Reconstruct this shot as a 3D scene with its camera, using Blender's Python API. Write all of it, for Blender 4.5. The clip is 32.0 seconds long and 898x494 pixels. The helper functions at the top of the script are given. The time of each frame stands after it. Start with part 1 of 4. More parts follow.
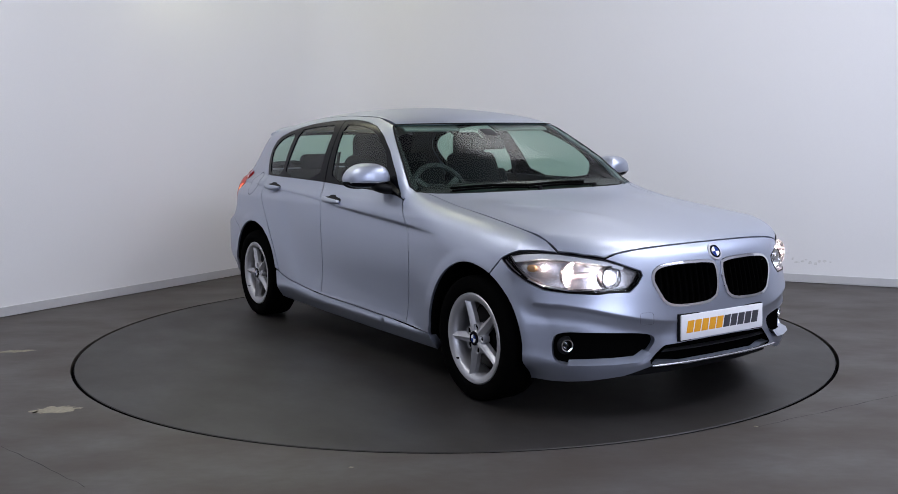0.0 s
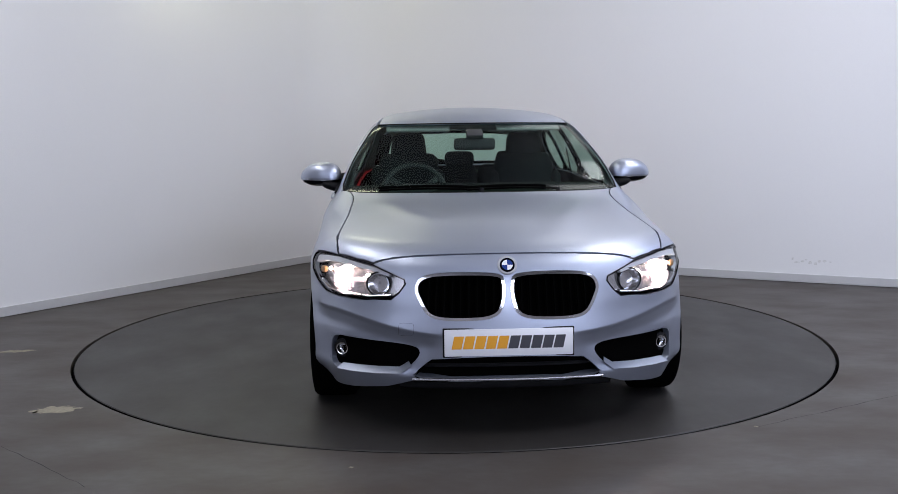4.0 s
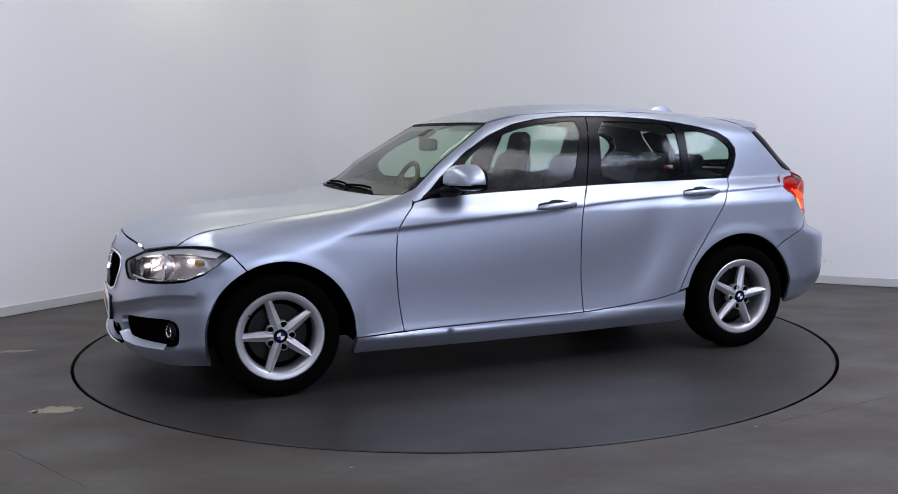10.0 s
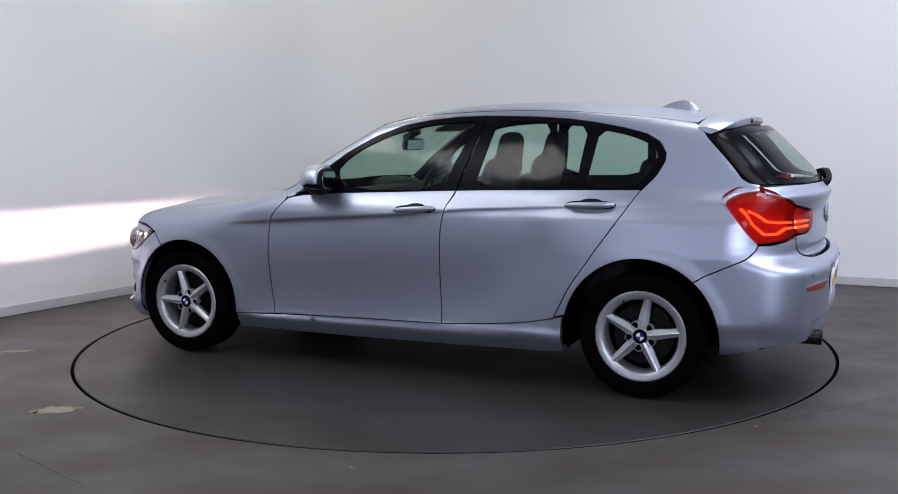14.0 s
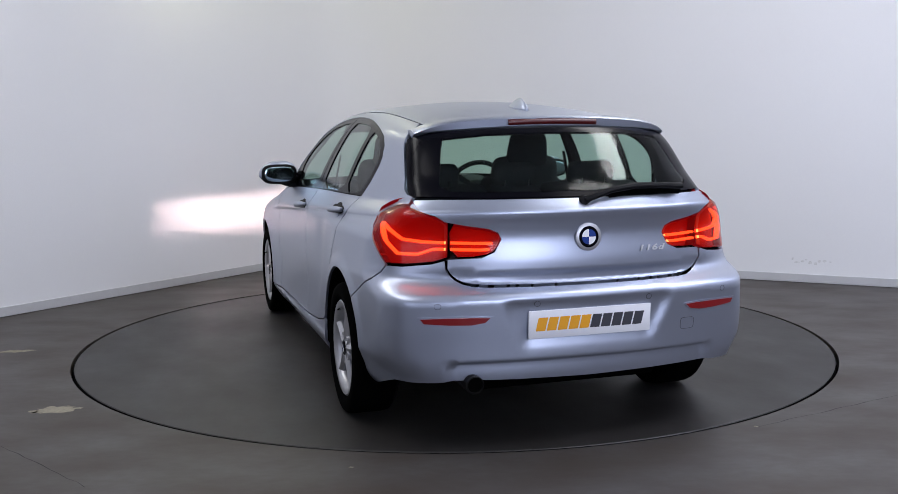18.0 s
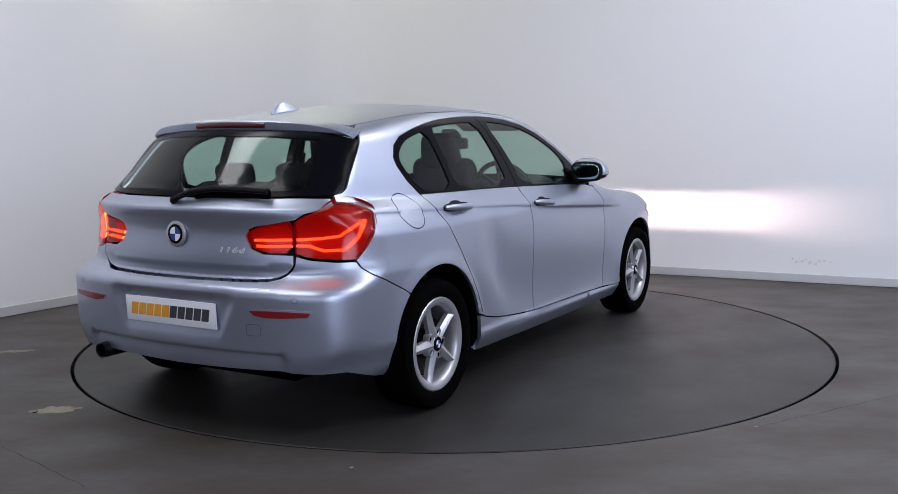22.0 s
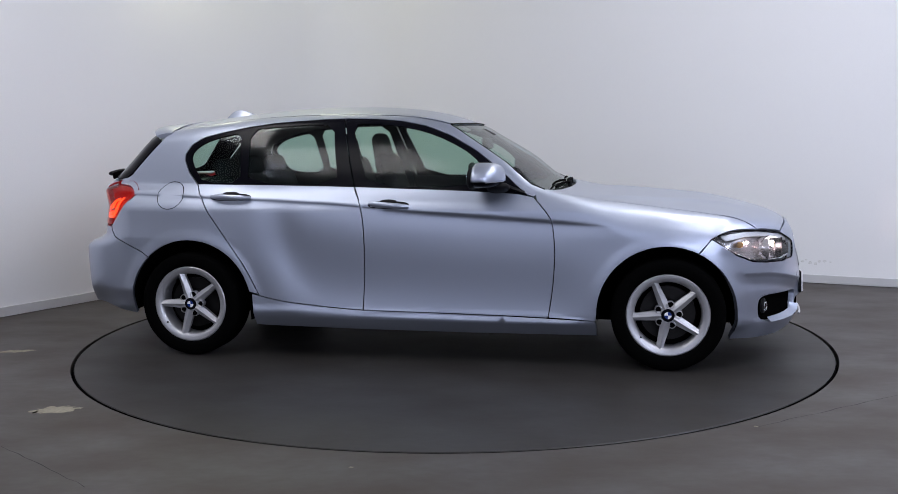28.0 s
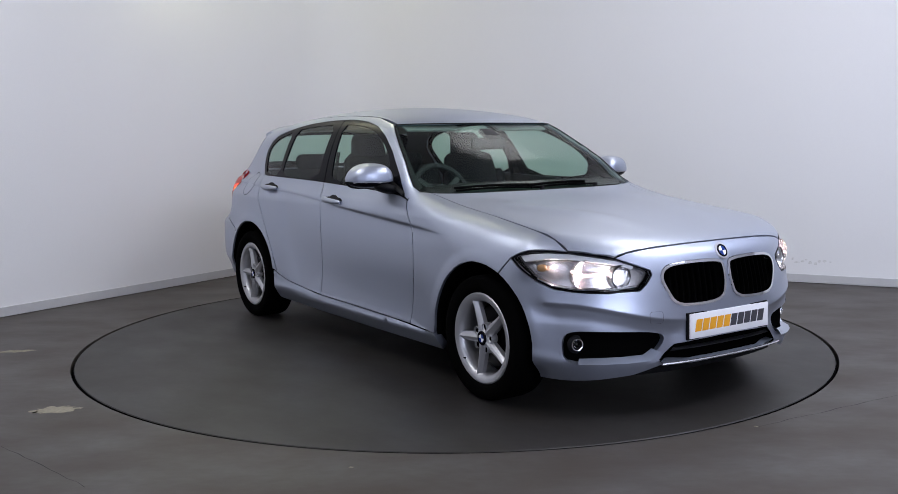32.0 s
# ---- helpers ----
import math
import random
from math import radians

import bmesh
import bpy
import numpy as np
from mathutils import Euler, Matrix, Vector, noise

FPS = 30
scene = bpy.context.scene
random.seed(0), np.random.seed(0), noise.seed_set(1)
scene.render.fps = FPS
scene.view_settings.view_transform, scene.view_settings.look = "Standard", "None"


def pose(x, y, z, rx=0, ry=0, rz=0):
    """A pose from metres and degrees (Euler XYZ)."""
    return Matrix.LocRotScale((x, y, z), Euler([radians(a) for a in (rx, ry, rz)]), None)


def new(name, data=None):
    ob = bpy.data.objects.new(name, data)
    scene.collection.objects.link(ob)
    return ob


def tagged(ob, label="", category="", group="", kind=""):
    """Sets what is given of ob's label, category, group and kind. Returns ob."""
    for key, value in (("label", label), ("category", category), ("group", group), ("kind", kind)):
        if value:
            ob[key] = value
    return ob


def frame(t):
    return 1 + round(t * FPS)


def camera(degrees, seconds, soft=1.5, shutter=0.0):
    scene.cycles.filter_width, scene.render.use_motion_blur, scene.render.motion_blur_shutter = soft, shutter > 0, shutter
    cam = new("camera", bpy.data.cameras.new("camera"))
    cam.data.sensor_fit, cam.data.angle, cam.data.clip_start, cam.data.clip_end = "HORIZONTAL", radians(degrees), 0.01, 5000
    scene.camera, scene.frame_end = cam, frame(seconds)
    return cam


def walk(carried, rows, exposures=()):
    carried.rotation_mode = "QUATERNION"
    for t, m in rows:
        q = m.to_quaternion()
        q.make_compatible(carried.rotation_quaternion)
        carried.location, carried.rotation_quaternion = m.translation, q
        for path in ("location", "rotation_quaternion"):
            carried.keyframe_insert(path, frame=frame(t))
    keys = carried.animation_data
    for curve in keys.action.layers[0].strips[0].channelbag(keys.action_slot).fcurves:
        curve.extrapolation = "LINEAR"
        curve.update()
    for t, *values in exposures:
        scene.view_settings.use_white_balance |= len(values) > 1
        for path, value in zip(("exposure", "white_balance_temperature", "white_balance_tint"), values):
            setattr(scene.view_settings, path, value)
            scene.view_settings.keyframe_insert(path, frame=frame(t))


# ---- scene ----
import mathutils.geometry
# one fixed camera before a turntable; the turntable and the car on it turn together
EYE, TILT, PAN, LEAN, LENS = (0, -5.968, 1.271), -6.80, .236, -.645, 49.70
cam = camera(LENS, 32.0, soft=.8)
walk(cam, [(0, pose(*EYE, 90 + TILT, 0, PAN) @ pose(0, 0, 0, 0, 0, LEAN)), (32, pose(*EYE, 90 + TILT, 0, PAN) @ pose(0, 0, 0, 0, 0, LEAN))])
scene.view_settings.exposure = 0.17

AXIS = (.0605, -.1234)      # the turntable's centre in the car's own plan
TURNS = [(0, -56.85), (.5, -56.9), (1, -57.7), (1.5, -59.8), (2, -63.8), (2.5, -69.1), (3, -75.1), (3.5, -81.1), (5.5, -105.2),
         (6, -111.3), (7, -123.0), (8, -134.8), (9, -146.6), (10, -158.4), (11, -169.9), (12, -181.4), (13, -192.8), (14, -204.3),
         (14.5, -210.2), (16.5, -234.0), (17, -240.1), (18, -252.2), (19, -264.2), (20, -276.3), (21, -288.3), (22, -300.2), (23, -312.1),
         (24, -324.0), (25, -335.8), (25.5, -341.7), (27.5, -365.2), (28, -370.9), (29, -382.3), (30, -393.7), (31, -405.2), (31.5, -410.7), (32, -415.4)]

# ---- light: unseen lamps over the turntable and along the walls, and low added fill ----
world = bpy.data.worlds.new("studio_air")
scene.world = world
world.use_nodes = True
world.node_tree.nodes["Background"].inputs[0].default_value = (.8, .86, 1, 1)
world.node_tree.nodes["Background"].inputs[1].default_value = .02


def unseen_lamp(x, y, z, sx, sy, turn, watts, colour, tip=0):
    data = bpy.data.lights.new("unseen_lamp", "AREA")
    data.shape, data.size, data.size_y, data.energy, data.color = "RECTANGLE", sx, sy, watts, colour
    ob = new("unseen_lamp", data)
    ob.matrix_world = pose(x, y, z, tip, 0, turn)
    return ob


COOL, NEUTRAL, WARM = (.72, .78, 1), (.955, .95, .97), (1, .98, .68)
unseen_lamp(-2.5, -.9, 4.02, .6, 2.2, -32.8, 37, NEUTRAL)
unseen_lamp(2.3, -.5, 4.02, .6, 2.2, 26, 50, NEUTRAL)
unseen_lamp(-2.2, -2.9, 4.02, 1.5, 1.6, 0, 32, NEUTRAL)
unseen_lamp(2.7, -2.9, 4.02, 1.5, 1.6, 0, 42, NEUTRAL)
unseen_lamp(1.5, 2.2, 4.02, 1.2, 1.2, 60, 10, NEUTRAL)
unseen_lamp(-3.0, -3.0, 4.02, 1.7, .3, 57.2, 8, COOL)
unseen_lamp(3.6, -2.6, 4.02, 1.7, 1.0, 0, 60, COOL)
unseen_lamp(4.9, -1.2, 4.02, 1.4, .8, -26.8, 56, COOL)
# tilted lamps added as fill from beside and behind the camera
unseen_lamp(3.9, -3.9, 3.15, 2.8, 1.8, 48, 26, COOL, 68)
unseen_lamp(-2.3, -5.8, 1.8, 2.2, 1.6, -22, 20, COOL, 86)
unseen_lamp(2.0, -6.6, 1.8, 2.4, 1.6, 18, 88, COOL, 86)
unseen_lamp(-1.3, 2.5, 4.02, .8, .8, 57, 13, WARM)
unseen_lamp(-2.3, 2.1, 2.94, .5, .5, -30, 5, WARM)


# ---- materials ----
def shader(name, colour, rough=.5, metal=0.0, grain=0.0, scale=40.0, bump=0.0, blotch=0.0, blotch_scale=3.0, spec=.5, coat=0.0, coat_rough=.04, stretch=(1, 1, 1), tone=(1, 1, 1)):
    """A principled material with variation at two scales."""
    m = bpy.data.materials.new(name)
    m.use_nodes = True
    n, l = m.node_tree.nodes, m.node_tree.links
    b = n["Principled BSDF"]
    b.inputs["Base Color"].default_value = (*colour, 1)
    b.inputs["Roughness"].default_value, b.inputs["Metallic"].default_value = rough, metal
    b.inputs["Specular IOR Level"].default_value = spec
    b.inputs["Coat Weight"].default_value, b.inputs["Coat Roughness"].default_value = coat, coat_rough
    if grain or bump or blotch:
        co, mp = n.new("ShaderNodeTexCoord"), n.new("ShaderNodeMapping")
        mp.inputs["Scale"].default_value = stretch
        l.new(co.outputs["Object"], mp.inputs["Vector"])
        fine, wide = n.new("ShaderNodeTexNoise"), n.new("ShaderNodeTexNoise")
        fine.inputs["Scale"].default_value, fine.inputs["Detail"].default_value = scale, 4
        wide.inputs["Scale"].default_value, wide.inputs["Detail"].default_value = blotch_scale, 5
        for t in (fine, wide):
            l.new(mp.outputs[0], t.inputs["Vector"])
        last = None
        for tex, amount in ((fine, grain), (wide, blotch)):
            if amount:
                ramp, mix = n.new("ShaderNodeMapRange"), n.new("ShaderNodeMix")
                ramp.inputs["From Min"].default_value, ramp.inputs["From Max"].default_value = .3, .7
                ramp.inputs["To Min"].default_value, ramp.inputs["To Max"].default_value = 0, amount
                l.new(tex.outputs["Fac"], ramp.inputs["Value"])
                mix.data_type = "RGBA"
                l.new(ramp.outputs[0], mix.inputs["Factor"])
                if last:
                    l.new(last, mix.inputs["A"])
                else:
                    mix.inputs["A"].default_value = (*colour, 1)
                mix.inputs["B"].default_value = (*[c * .45 * k for c, k in zip(colour, tone)], 1)
                last = mix.outputs["Result"]
        if last:
            l.new(last, b.inputs["Base Color"])
        if bump:
            bp = n.new("ShaderNodeBump")
            bp.inputs["Strength"].default_value, bp.inputs["Distance"].default_value = bump, .002
            l.new(fine.outputs["Fac"], bp.inputs["Height"])
            l.new(bp.outputs[0], b.inputs["Normal"])
        if blotch:
            rr = n.new("ShaderNodeMapRange")
            rr.inputs["To Min"].default_value, rr.inputs["To Max"].default_value = rough * .8, min(1, rough * 1.25)
            l.new(wide.outputs["Fac"], rr.inputs["Value"])
            l.new(rr.outputs[0], b.inputs["Roughness"])
    return m


def pane_material(name, tint, least=.022, rough=.10):
    """Thin glass: see-through with a tint, mirroring more at a slant."""
    m = bpy.data.materials.new(name)
    m.use_nodes = True
    n, l = m.node_tree.nodes, m.node_tree.links
    n.clear()
    out, mix, clear, shine, slant, power, fit = (n.new("ShaderNode" + k) for k in ("OutputMaterial", "MixShader", "BsdfTransparent", "BsdfGlossy", "LayerWeight", "Math", "MapRange"))
    clear.inputs[0].default_value = (*tint, 1)
    shine.inputs["Roughness"].default_value = rough
    slant.inputs["Blend"].default_value = .5
    power.operation, power.inputs[1].default_value = "POWER", 5
    fit.inputs["To Min"].default_value, fit.inputs["To Max"].default_value = least, .95
    l.new(slant.outputs["Facing"], power.inputs[0])
    l.new(power.outputs[0], fit.inputs["Value"])
    l.new(fit.outputs[0], mix.inputs[0])
    l.new(clear.outputs[0], mix.inputs[1])
    l.new(shine.outputs[0], mix.inputs[2])
    l.new(mix.outputs[0], out.inputs[0])
    return m


def glow(name, colour, strength):
    m = bpy.data.materials.new(name)
    m.use_nodes = True
    b = m.node_tree.nodes["Principled BSDF"]
    b.inputs["Base Color"].default_value = (*colour, 1)
    b.inputs["Emission Color"].default_value = (*colour, 1)
    b.inputs["Emission Strength"].default_value = strength
    return m


PAINT = shader("silver_metallic_paint", (.420, .456, .550), .41, .90, grain=.10, scale=900, coat=.38, coat_rough=.16)
WALL = shader("white_wall_paint", (.80, .80, .81), .6, grain=.05, scale=120, bump=.12, blotch=.05, blotch_scale=.7)
SKIRT = shader("white_gloss_paint", (.52, .52, .53), .6, grain=.06, scale=60, blotch=.1, blotch_scale=4)
GREYWALL = shader("grey_wall_paint", (.30, .30, .32), .7, grain=.1, scale=100, bump=.1, blotch=.1, blotch_scale=.8)
CEIL = shader("white_ceiling_paint", (.75, .75, .75), .8, grain=.05, scale=80)
FLOOR = shader("grey_resin_floor", (.068, .064, .061), .50, spec=.38, grain=.50, scale=22, bump=.22, blotch=.95, blotch_scale=2.6, stretch=(.75, 1.2, 1), tone=(1.22, .98, .78))
DISC = shader("grey_turntable_deck", (.030, .0285, .0275), .47, spec=.36, grain=.45, scale=24, bump=.16, blotch=.85, blotch_scale=2.2, stretch=(.8, 1.15, 1), tone=(1.15, 1, .85))
BLACK = shader("black_plastic", (.005, .005, .006), .6, spec=.15, grain=.3, scale=200, bump=.15)
GLOSSBLACK = shader("black_gloss_trim", (.003, .003, .005), .2, spec=.06)
RUBBER = shader("tyre_rubber", (.0018, .0018, .0018), .95, spec=.02, grain=.3, scale=150, bump=.2)
ALLOY = shader("silver_alloy", (.50, .50, .52), .40, .75, grain=.08, scale=300)
CHROME = shader("chrome", (.85, .85, .87), .07, 1.0)
BRIGHT = shader("bright_trim", (.74, .74, .76), .24, .9)
SATIN = shader("satin_silver", (.72, .72, .74), .35, .4)
STEEL = shader("dull_steel", (.016, .015, .015), .45, .8, grain=.3, scale=60)
LAMPGREY = shader("satin_lamp_reflector", (.60, .57, .57), .24, .8, grain=.2, scale=60)
CLOTH = shader("black_seat_cloth", (.016, .016, .019), .9, grain=.12, scale=60, spec=.2)
TRIM = shader("dark_cabin_plastic", (.018, .019, .022), .6, grain=.2, scale=250, bump=.05)
LINER = shader("grey_headlining", (.30, .30, .29), .9, grain=.2, scale=250)
# near-black for recesses and hidden parts, with shade put into the colour
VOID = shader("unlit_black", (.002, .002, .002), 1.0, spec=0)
GLASS = pane_material("tinted_car_glass", (.63, .78, .705), .026, .10)
CLEAR = pane_material("clear_lens", (.93, .94, .95))
REDLENS = pane_material("red_lens", (.95, .19, .12))
REDBODY = shader("red_reflector_plastic", (.20, .004, .006), .3, coat=.5)
REDGLOW = glow("lit_red_lamp_body", (.16, .001, .002), .75)
REDDARK = shader("dark_red_plastic", (.07, .004, .005), .3, coat=.5)
REDBAR = glow("tail_light_guide", (1, .24, .07), 2.3)
BEAM = glow("low_beam", (1, .74, .73), 42000.0)
HOUSINGFILL = glow("housing_fill", (1, .80, .78), 160.0)
HALO = glow("lit_reflector", (1, .80, .78), 75.0)
PLATEGLOW = glow("plate_lamp_lens", (.85, .95, 1), 4.0)
AMBER = shader("amber_reflector", (.34, .19, .08), .25)
MIRROR = shader("mirror_glass", (.34, .42, .45), .02, 1.0)
BLUE = shader("blue_enamel", (.012, .04, .22), .15, coat=.5)
WHITE = shader("white_enamel", (.8, .8, .82), .2, coat=.4)
PLATE = shader("white_plate", (.80, .80, .82), .3, grain=.04, scale=80)
ORANGE = shader("orange_print", (.80, .36, .02), .4)
DARKPRINT = shader("dark_grey_print", (.05, .05, .06), .4)
DIRT = shader("beige_paint_mark", (.27, .245, .185), .8, grain=.5, scale=60)
JOINT = shader("dark_resin_joint", (.022, .021, .020), .8, grain=.4, scale=60)
RUB = shader("rubbed_wall_paint", (.755, .75, .745), .7, grain=.5, scale=120)


# ---- mesh helpers ----
def mesh_of(name, verts, faces, smooth=True, normals=None):
    me = bpy.data.meshes.new(name)
    me.from_pydata([tuple(v) for v in verts], [], [tuple(f) for f in faces])
    if smooth:
        me.polygons.foreach_set("use_smooth", [True] * len(me.polygons))
    me.update()
    if normals is not None:
        me.normals_split_custom_set_from_vertices([tuple(n) for n in normals])
    return me


def part(name, shape, material, parent=None, label="", category="", smooth=True):
    """Links a mesh or a bmesh as one object under its thing."""
    if isinstance(shape, bmesh.types.BMesh):
        me = bpy.data.meshes.new(name)
        if smooth:
            for f in shape.faces:
                f.smooth = True
            for e in shape.edges:
                if len(e.link_faces) == 2 and e.calc_face_angle(0) > .7:
                    e.smooth = False
        shape.to_mesh(me)
        shape.free()
    else:
        me = shape
    if not me.materials:
        me.materials.append(material)
    ob = new(name, me)
    ob.parent = parent
    return tagged(ob, label, category)


def block(sx, sy, sz, m=None, r=.01, seg=2, taper=(1, 1)):
    """A box with rounded edges; taper narrows its top."""
    bm = bmesh.new()
    bmesh.ops.create_cube(bm, size=1)
    for v in bm.verts:
        k = taper if v.co.z > 0 else (1, 1)
        v.co = (v.co.x * sx * k[0], v.co.y * sy * k[1], v.co.z * sz)
    if r:
        bmesh.ops.bevel(bm, geom=bm.edges[:], offset=r, segments=seg, affect="EDGES", profile=.5)
    if m:
        bm.transform(m)
    return bm


def lathe(profile, n=48, m=None, closed=False):
    """Turns a profile of (radius, height) about z."""
    bm = bmesh.new()
    rings = [[bm.verts.new((r * math.cos(2 * math.pi * i / n), r * math.sin(2 * math.pi * i / n), h)) for i in range(n)] for r, h in profile]
    pairs = list(zip(rings, rings[1:])) + ([(rings[-1], rings[0])] if closed else [])
    for a, b in pairs:
        for i in range(n):
            bm.faces.new((a[i], a[(i + 1) % n], b[(i + 1) % n], b[i]))
    bmesh.ops.remove_doubles(bm, verts=bm.verts[:], dist=1e-5)
    if m:
        bm.transform(m)
    return bm


def sweep(path, rx, ry=None, n=8, up=(0, 0, 1), closed=False):
    """A rod of oval section along a path."""
    ry = ry or rx
    path = [Vector(p) for p in path]
    bm, rings = bmesh.new(), []
    for i, p in enumerate(path):
        a = path[i - 1] if i or closed else p
        b = path[(i + 1) % len(path)] if i + 1 < len(path) or closed else p
        t = (b - a).normalized()
        s = t.cross(Vector(up)).normalized()
        w = s.cross(t).normalized()
        rings.append([bm.verts.new(p + s * rx * math.cos(2 * math.pi * k / n) + w * ry * math.sin(2 * math.pi * k / n)) for k in range(n)])
    for a, b in list(zip(rings, rings[1:])) + ([(rings[-1], rings[0])] if closed else []):
        for k in range(n):
            bm.faces.new((a[k], b[k], b[(k + 1) % n], a[(k + 1) % n]))
    if not closed:
        bm.faces.new(rings[0])
        bm.faces.new(rings[-1][::-1])
    bmesh.ops.recalc_face_normals(bm, faces=bm.faces[:])
    return bm


def blob(rx, ry, rz, power=2.6, n=32, rings=18, m=None):
    """A super-ellipsoid: a rounded, slightly boxy body."""
    bm = bmesh.new()
    bmesh.ops.create_uvsphere(bm, u_segments=n, v_segments=rings, radius=1)
    for v in bm.verts:
        q = (abs(v.co.x) ** power + abs(v.co.y) ** power + abs(v.co.z) ** power) ** (-1 / power)
        v.co = (v.co.x * q * rx, v.co.y * q * ry, v.co.z * q * rz)
    if m:
        bm.transform(m)
    return bm


def inside(poly, pts):
    """Which points lie in a polygon."""
    hit = np.zeros(len(pts), bool)
    for (x0, y0), (x1, y1) in zip(poly, np.roll(poly, -1, 0)):
        if y0 != y1:
            hit ^= ((y0 > pts[:, 1]) != (y1 > pts[:, 1])) & (pts[:, 0] < (x1 - x0) * (pts[:, 1] - y0) / (y1 - y0) + x0)
    return hit


def rounded(poly, times=2):
    """Cuts the corners of a closed polygon."""
    p = np.array(poly, float)
    for _ in range(times):
        q = np.roll(p, -1, 0)
        p = np.stack([.75 * p + .25 * q, .25 * p + .75 * q], 1).reshape(-1, p.shape[1])
    return p


def spaced(poly, size):
    out = []
    for a, b in zip(poly, np.roll(poly, -1, 0)):
        k = max(1, int(np.ceil(np.linalg.norm(b - a) / size)))
        out += [a + (b - a) * i / k for i in range(k)]
    return np.array(out)


def shrunk(poly, d):
    """A closed polygon moved inwards by d (outwards if d is negative)."""
    p = np.array(poly, float)
    area = np.sum(p[:, 0] * np.roll(p[:, 1], -1) - p[:, 1] * np.roll(p[:, 0], -1))
    e = np.roll(p, -1, 0) - p
    e /= np.maximum(np.linalg.norm(e, axis=1, keepdims=True), 1e-9)
    n = np.stack([-e[:, 1], e[:, 0]], 1) * np.sign(area)
    a = n + np.roll(n, 1, 0)
    a /= np.maximum((a * a).sum(1, keepdims=True) / 2, .5)
    return p + d * a


def filled(outline, holes=(), size=.03, extra=None):
    """Triangles that fill an outline with holes: points and faces."""
    loops = [spaced(np.array(p, float), size * 1.2) for p in (outline, *holes)]
    pts, edges = [], []
    for lp in loops:
        k = len(pts)
        pts += [Vector(p) for p in lp]
        edges += [(k + i, k + (i + 1) % len(lp)) for i in range(len(lp))]
    allp = np.vstack(loops)
    lo, hi = loops[0].min(0), loops[0].max(0)
    gx, gy = np.meshgrid(np.arange(lo[0], hi[0], size), np.arange(lo[1], hi[1], size))
    gx[1::2] += size / 2
    g = np.stack([gx.ravel(), gy.ravel()], 1)
    if extra is not None:
        extra = extra[((extra > lo) & (extra < hi)).all(1)]
        if len(extra):
            g = np.vstack([g[np.array([np.abs(extra - q).max(1).min() > size * .55 for q in g], bool)], extra])
    keep = inside(loops[0], g)
    for h in loops[1:]:
        keep &= ~inside(h, g)
    g = g[keep]
    far = np.array([((allp - q) ** 2).sum(1).min() > (size * .45) ** 2 for q in g], bool) if len(g) else np.zeros(0, bool)
    pts += [Vector(q) for q in g[far]]
    v, _, f, *_ = mathutils.geometry.delaunay_2d_cdt(pts, edges, [], 0, 1e-6)
    v = np.array([(q.x, q.y) for q in v])
    f = np.array([t for t in f if len(t) == 3])
    c = v[f].mean(1)
    keep = inside(loops[0], c)
    for h in loops[1:]:
        keep &= ~inside(h, c)
    return v, f[keep]


# ---- the car's outer skin: an implicit surface, x forward, y left, z up ----
def spline(xs, ys):
    """A smooth curve without overshoot through a few knots."""
    xs, ys = np.array(xs, float), np.array(ys, float)
    h, d = np.diff(xs), np.diff(ys) / np.diff(xs)
    m = np.zeros(len(xs))
    m[0], m[-1] = d[0], d[-1]
    w1, w2 = 2 * h[1:] + h[:-1], h[1:] + 2 * h[:-1]
    same = d[1:] * d[:-1] > 0
    safe = np.where(same, d[1:], 1), np.where(same, d[:-1], 1)
    m[1:-1] = np.where(same, (w1 + w2) / (w1 / safe[1] + w2 / safe[0]), 0)

    def f(x):
        x = np.clip(np.asarray(x, float), xs[0], xs[-1])
        i = np.clip(np.searchsorted(xs, x) - 1, 0, len(h) - 1)
        s = (x - xs[i]) / h[i]
        return ((1 + 2 * s) * (1 - s) ** 2 * ys[i] + s * (1 - s) ** 2 * h[i] * m[i]
                + s * s * (3 - 2 * s) * ys[i + 1] + s * s * (s - 1) * h[i] * m[i + 1])
    return f


def smax(a, b, r):
    h = np.maximum(r - np.abs(a - b), 0) / r
    return np.maximum(a, b) + h * h * r / 4


def step(a, b, x):
    s = np.clip((x - a) / (b - a), 0, 1)
    return s * s * (3 - 2 * s)


top_line = spline([-2.3, -1.81, -1.66, -1.51, -1.34, -1.17, -1.0, -.83, -.6, -.4, -.2, -.02, .2, .363, .538, .714, .80, .86, .96, 1.06, 1.24, 1.415, 1.59, 1.77, 1.91, 2.02, 2.15],
                  [1.2, 1.304, 1.334, 1.354, 1.377, 1.396, 1.411, 1.422, 1.427, 1.425, 1.413, 1.385, 1.310, 1.22, 1.112, .976, .943, .930, .917, .909, .898, .886, .868, .836, .801, .766, .69])
top_crown = spline([-2, -1.5, -.5, 0, .2, .7, .9, 1.1, 1.5, 2.0], [.18, .185, .165, .10, .02, 0, .03, .05, .085, .07])
plan_width = spline([-2.3, -2.05, -1.9, -1.7, -1.345, -.9, -.3, .4, .9, 1.345, 1.6, 1.75, 1.9, 2.1], [.74, .80, .83, .855, .872, .862, .858, .858, .862, .868, .848, .822, .78, .70])
